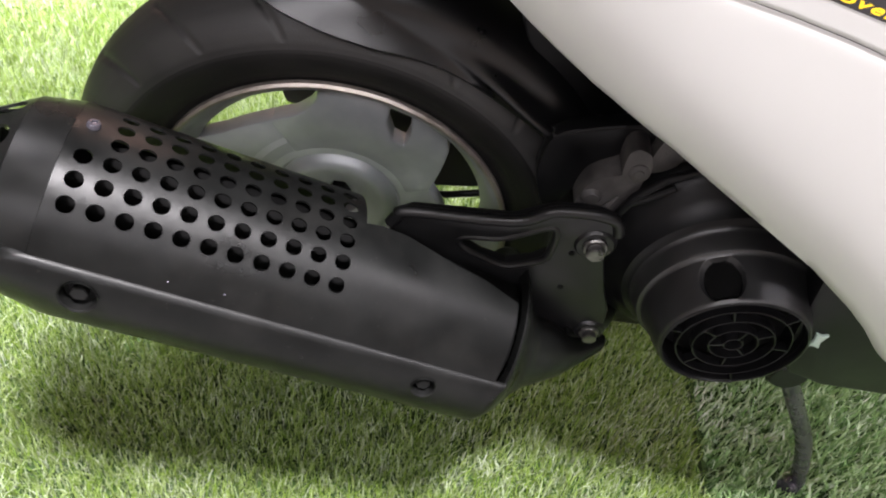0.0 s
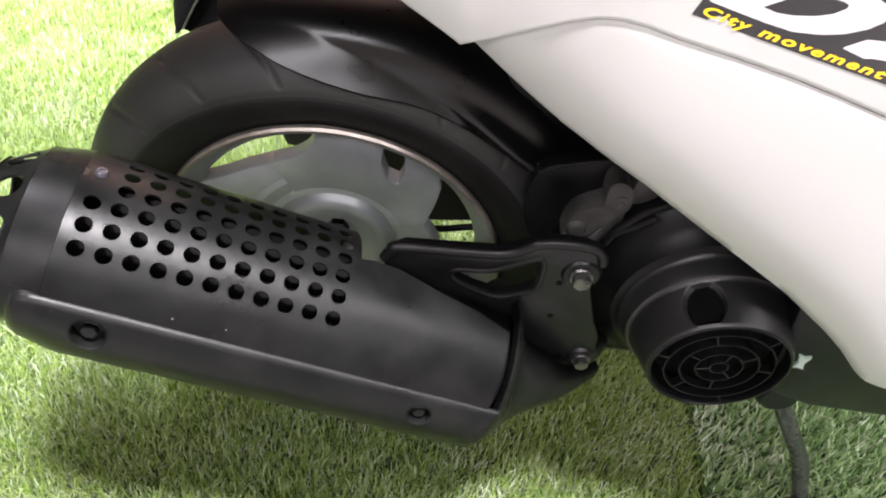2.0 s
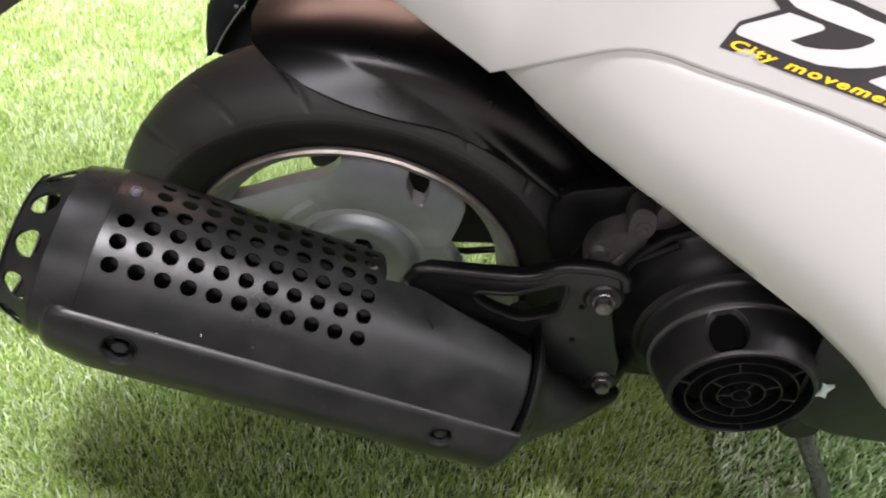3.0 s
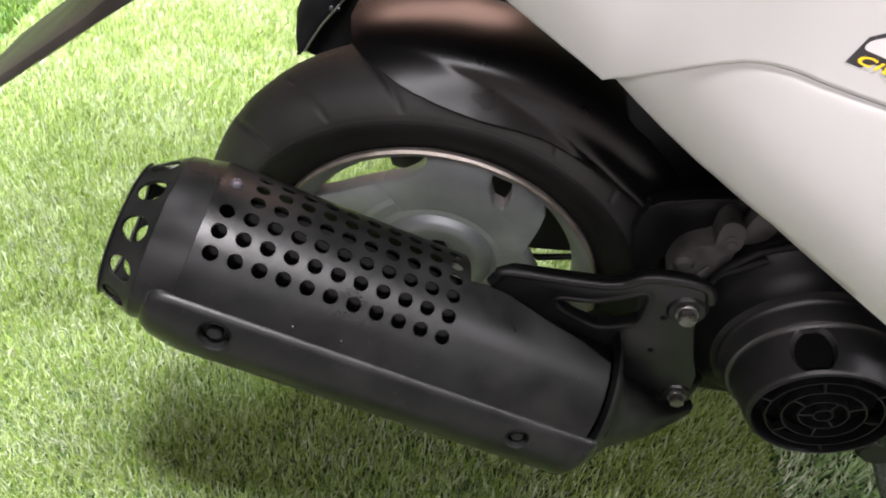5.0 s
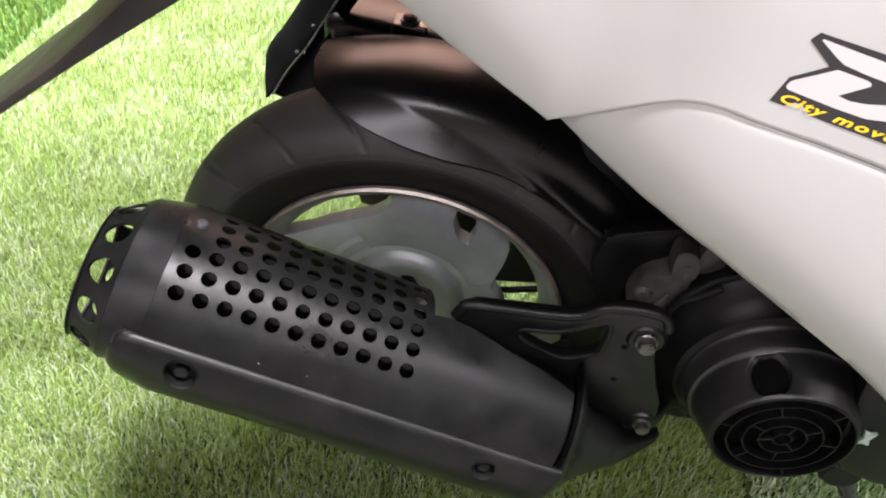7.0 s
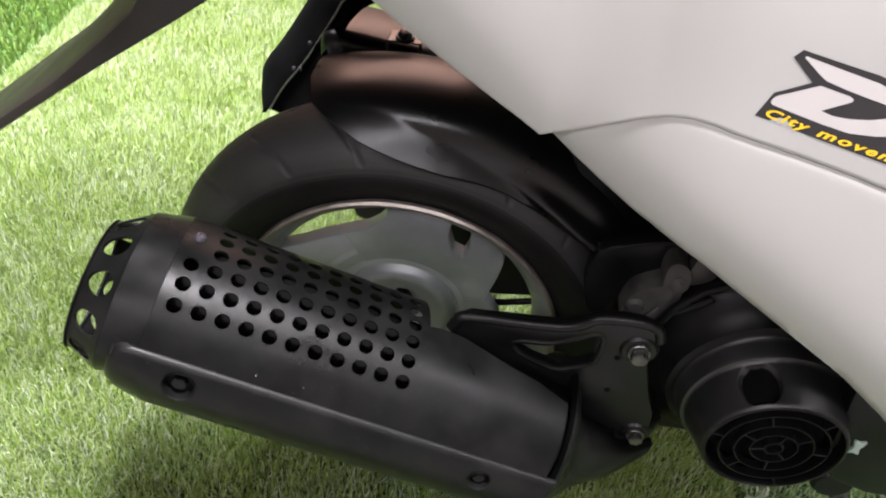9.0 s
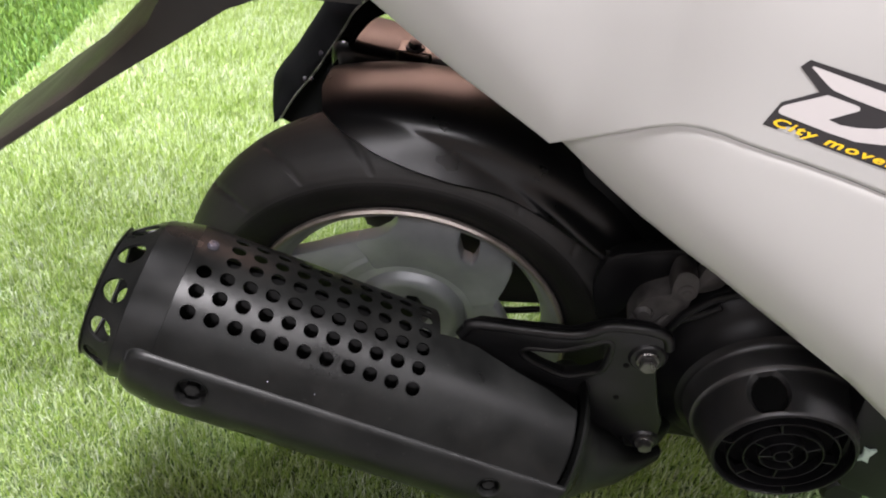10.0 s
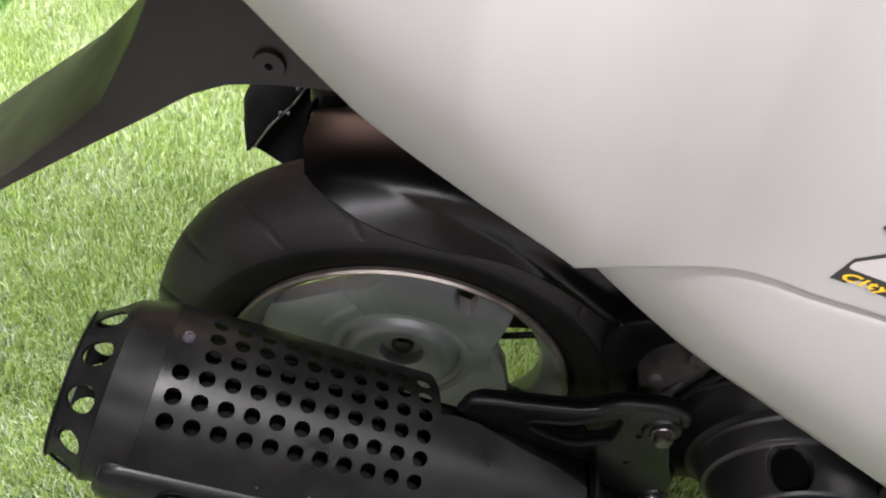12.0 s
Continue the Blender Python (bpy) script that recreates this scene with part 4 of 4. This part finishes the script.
def centre_stand():
    leg = smooth_line([(0.3657, -0.0980, 0.2027), (0.3814, -0.1000, 0.1816), (0.4058, -0.1020, 0.1415), (0.4354, -0.1040, 0.0929), (0.4518, -0.1060, 0.0576), (0.4722, -0.1043, 0.0040), (0.4682, -0.1103, -0.0090)])
    st = part("centre_stand", tube(leg, 0.0076, 16), CHROME, scooter, "grey steel centre stand leg")
    part("stand_foot", tube([(0.4602, -0.1123, -0.004), (0.4782, -0.1003, -0.006)], 0.0088, 12), CHROME, st)
    part("stand_hinge", lathe([(0, -0.118), (0.014, -0.118), (0.017, -0.114), (0.017, -0.085), (0, -0.085)], 24, Matrix.Translation((0.3697, 0, 0.2007))), PLASTIC, st)
    return st


centre_stand()

# ---- tail ----


def tail_fender():
    """The channel-shaped rear mudguard that runs back and down from under the tail."""
    low = [(-0.02, 0.5475), (-0.06, 0.546), (-0.085, 0.5425), (-0.106, 0.5330), (-0.131, 0.5150), (-0.176, 0.484), (-0.223, 0.451), (-0.30, 0.395), (-0.38, 0.335)]
    deep = [(-0.02, 0.060), (-0.06, 0.090), (-0.10, 0.082), (-0.13, 0.046), (-0.158, 0.020), (-0.178, 0.0150), (-0.2245, 0.0070), (-0.38, 0.005)]
    crown = [(-0.06, 0.026), (-0.13, 0.022), (-0.19, 0.015), (-0.2186, 0.012), (-0.2734, 0.005), (-0.38, 0.003)]
    rows = []
    for k in range(41):
        x = -0.025 - 0.355 * k / 40
        # tables run with falling x
        z = lerp_table([(-a, b) for a, b in low], -x)
        d = lerp_table([(-a, b) for a, b in deep], -x)
        h = lerp_table([(-a, b) for a, b in crown], -x)
        w = 0.086 - 0.012 * k / 40
        sec = [(-w, z), (-w + 0.001, z + d * 0.5), (-w + 0.003, z + d * 0.96), (-w + 0.006, z + d + 0.001), (-w + 0.016, z + d + 0.003), (-w * 0.4, z + d + h * 0.75), (0, z + d + h)]
        sec += [(-y, q) for y, q in reversed(sec[:-1])]
        rows.append([(x, y, q) for y, q in sec])
    bm = bmesh.new()
    grid(bm, rows)
    bmesh.ops.recalc_face_normals(bm, faces=bm.faces[:])
    f = bm.faces[len(bm.faces) // 2]
    if f.normal.z < 0:
        bmesh.ops.reverse_faces(bm, faces=bm.faces[:])
    bmesh.ops.solidify(bm, geom=bm.faces[:], thickness=0.003)
    tf = part("tail_fender", bm, TAILP, scooter, "black plastic rear mudguard under the tail", 28)
    boss = Matrix.Translation((-0.0640, -0.0858, 0.5575))
    part("mounting_boss", lathe([(0, -0.0004), (0.0016, -0.0004), (0.0020, -0.0016), (0.0074, -0.0014), (0.0082, 0.002)], 32, boss), TAILP, tf, "shallow round boss with a pin hole")
    # black disc standing for the shade down the hole
    part("pin_hole", lathe([(0, -0.0010), (0.0017, -0.0010), (0.0018, 0.001)], 16, boss), DARK, tf)
    return tf


tail_fender()


def mud_flap():
    """A rounded glossy tray behind the wheel top."""
    line = smooth_line([(-0.142, 0.099, 0.3414), (-0.123, 0.090, 0.374), (-0.1005, 0.078, 0.4067), (-0.0861, 0.072, 0.4312), (-0.072, 0.068, 0.4552), (-0.063, 0.067, 0.471), (-0.048, 0.074, 0.482), (-0.015, 0.090, 0.488)], 6)
    outer = smooth_line([(-0.1432, 0.1005, 0.3400), (-0.1640, 0.148, 0.3380), (-0.1615, 0.152, 0.3560), (-0.1386, 0.140, 0.3895), (-0.1073, 0.120, 0.4402), (-0.094, 0.112, 0.463), (-0.075, 0.112, 0.488), (-0.030, 0.122, 0.502)], 6)
    inner = smooth_line([(-0.095, 0.050, 0.358), (-0.0832, 0.047, 0.386), (-0.0850, 0.052, 0.4075), (-0.0820, 0.056, 0.4229), (-0.0700, 0.062, 0.4400), (-0.060, 0.064, 0.456), (-0.044, 0.074, 0.466), (-0.012, 0.090, 0.470)], 6)
    rows = []
    for f, b, g in zip(line, outer, inner):
        mid = (f + b) / 2 + Vector((-0.006, -0.004, -0.003))
        rows.append([b + Vector((0, 0.006, 0)), b, b.lerp(mid, 0.5) + Vector((-0.002, -0.002, -0.001)), mid, f.lerp(mid, 0.4), f, f.lerp(g, 0.2) + Vector((0.001, 0.003, -0.002)), f.lerp(g, 0.6) + Vector((0.002, 0.004, -0.002)), g])
    bm = bmesh.new()
    grid(bm, rows)
    bmesh.ops.recalc_face_normals(bm, faces=bm.faces[:])
    bmesh.ops.solidify(bm, geom=bm.faces[:], thickness=0.003)
    flap = part("mud_flap", bm, FLAP, scooter, "black mud flap behind the wheel")
    for bx, by, bz in ((-0.1026, 0.0715, 0.4025), (-0.1079, 0.0695, 0.4038), (-0.0930, 0.069, 0.4290)):
        hex_bolt("bolt", (bx, by, bz), flap, 0.0012, 0.0012, 15, None, CHROME)
    # edge bead in a paler tone than the flap
    part("flap_edge", tube([q + Vector((0, -0.001, 0)) for q in line], 0.0009, 8), FLAP_EDGE, flap, "thin pale edge bead")
    return flap


mud_flap()

# ---- bodies of the unseen lamps ----


# flat boxes added above the lights, all out of view
def ceiling_lamp(x, y, w, h):
    tagged(part("ceiling_lamp", bm_box(x - w / 2 - 0.02, x + w / 2 + 0.02, y - h / 2 - 0.02, y + h / 2 + 0.02, LAMP_Z + 0.02, LAMP_Z + 0.07, 0.006), CEIL), "unseen lamp body, added with its light", "lamp", "ceiling lamps")


for lx, ly, lw, lh, power, spread, tint in LAMPS:
    ceiling_lamp(lx, ly, lw, lh)



def drive_case():
    """The drive housing on the far side of the wheel."""
    ring = [(0.05 * math.cos(radians(a)), 0.22 + 0.05 * math.sin(radians(a))) for a in range(144, 261, 12)]
    outline = ring + [(0.02, 0.167), (0.12, 0.179), (0.24, 0.19), (0.30, 0.22), (0.30, 0.33), (0.20, 0.33), (0.08, 0.30), (-0.04, 0.30), (-0.060, 0.285), (-0.058, 0.2613), (-0.0552, 0.2533)]
    return part("drive_case", slab(outline, 0.068, 0.13, bevel=0.006), TEXTURED, scooter, "black drive housing beyond the wheel")


drive_case()

part("brake_rod", tube([(0.0486, 0.066, 0.1605), (0.0971, 0.066, 0.1669), (0.1776, 0.066, 0.1883)], 0.0035, 12), PLASTIC, scooter, "thin black brake rod beyond the wheel")
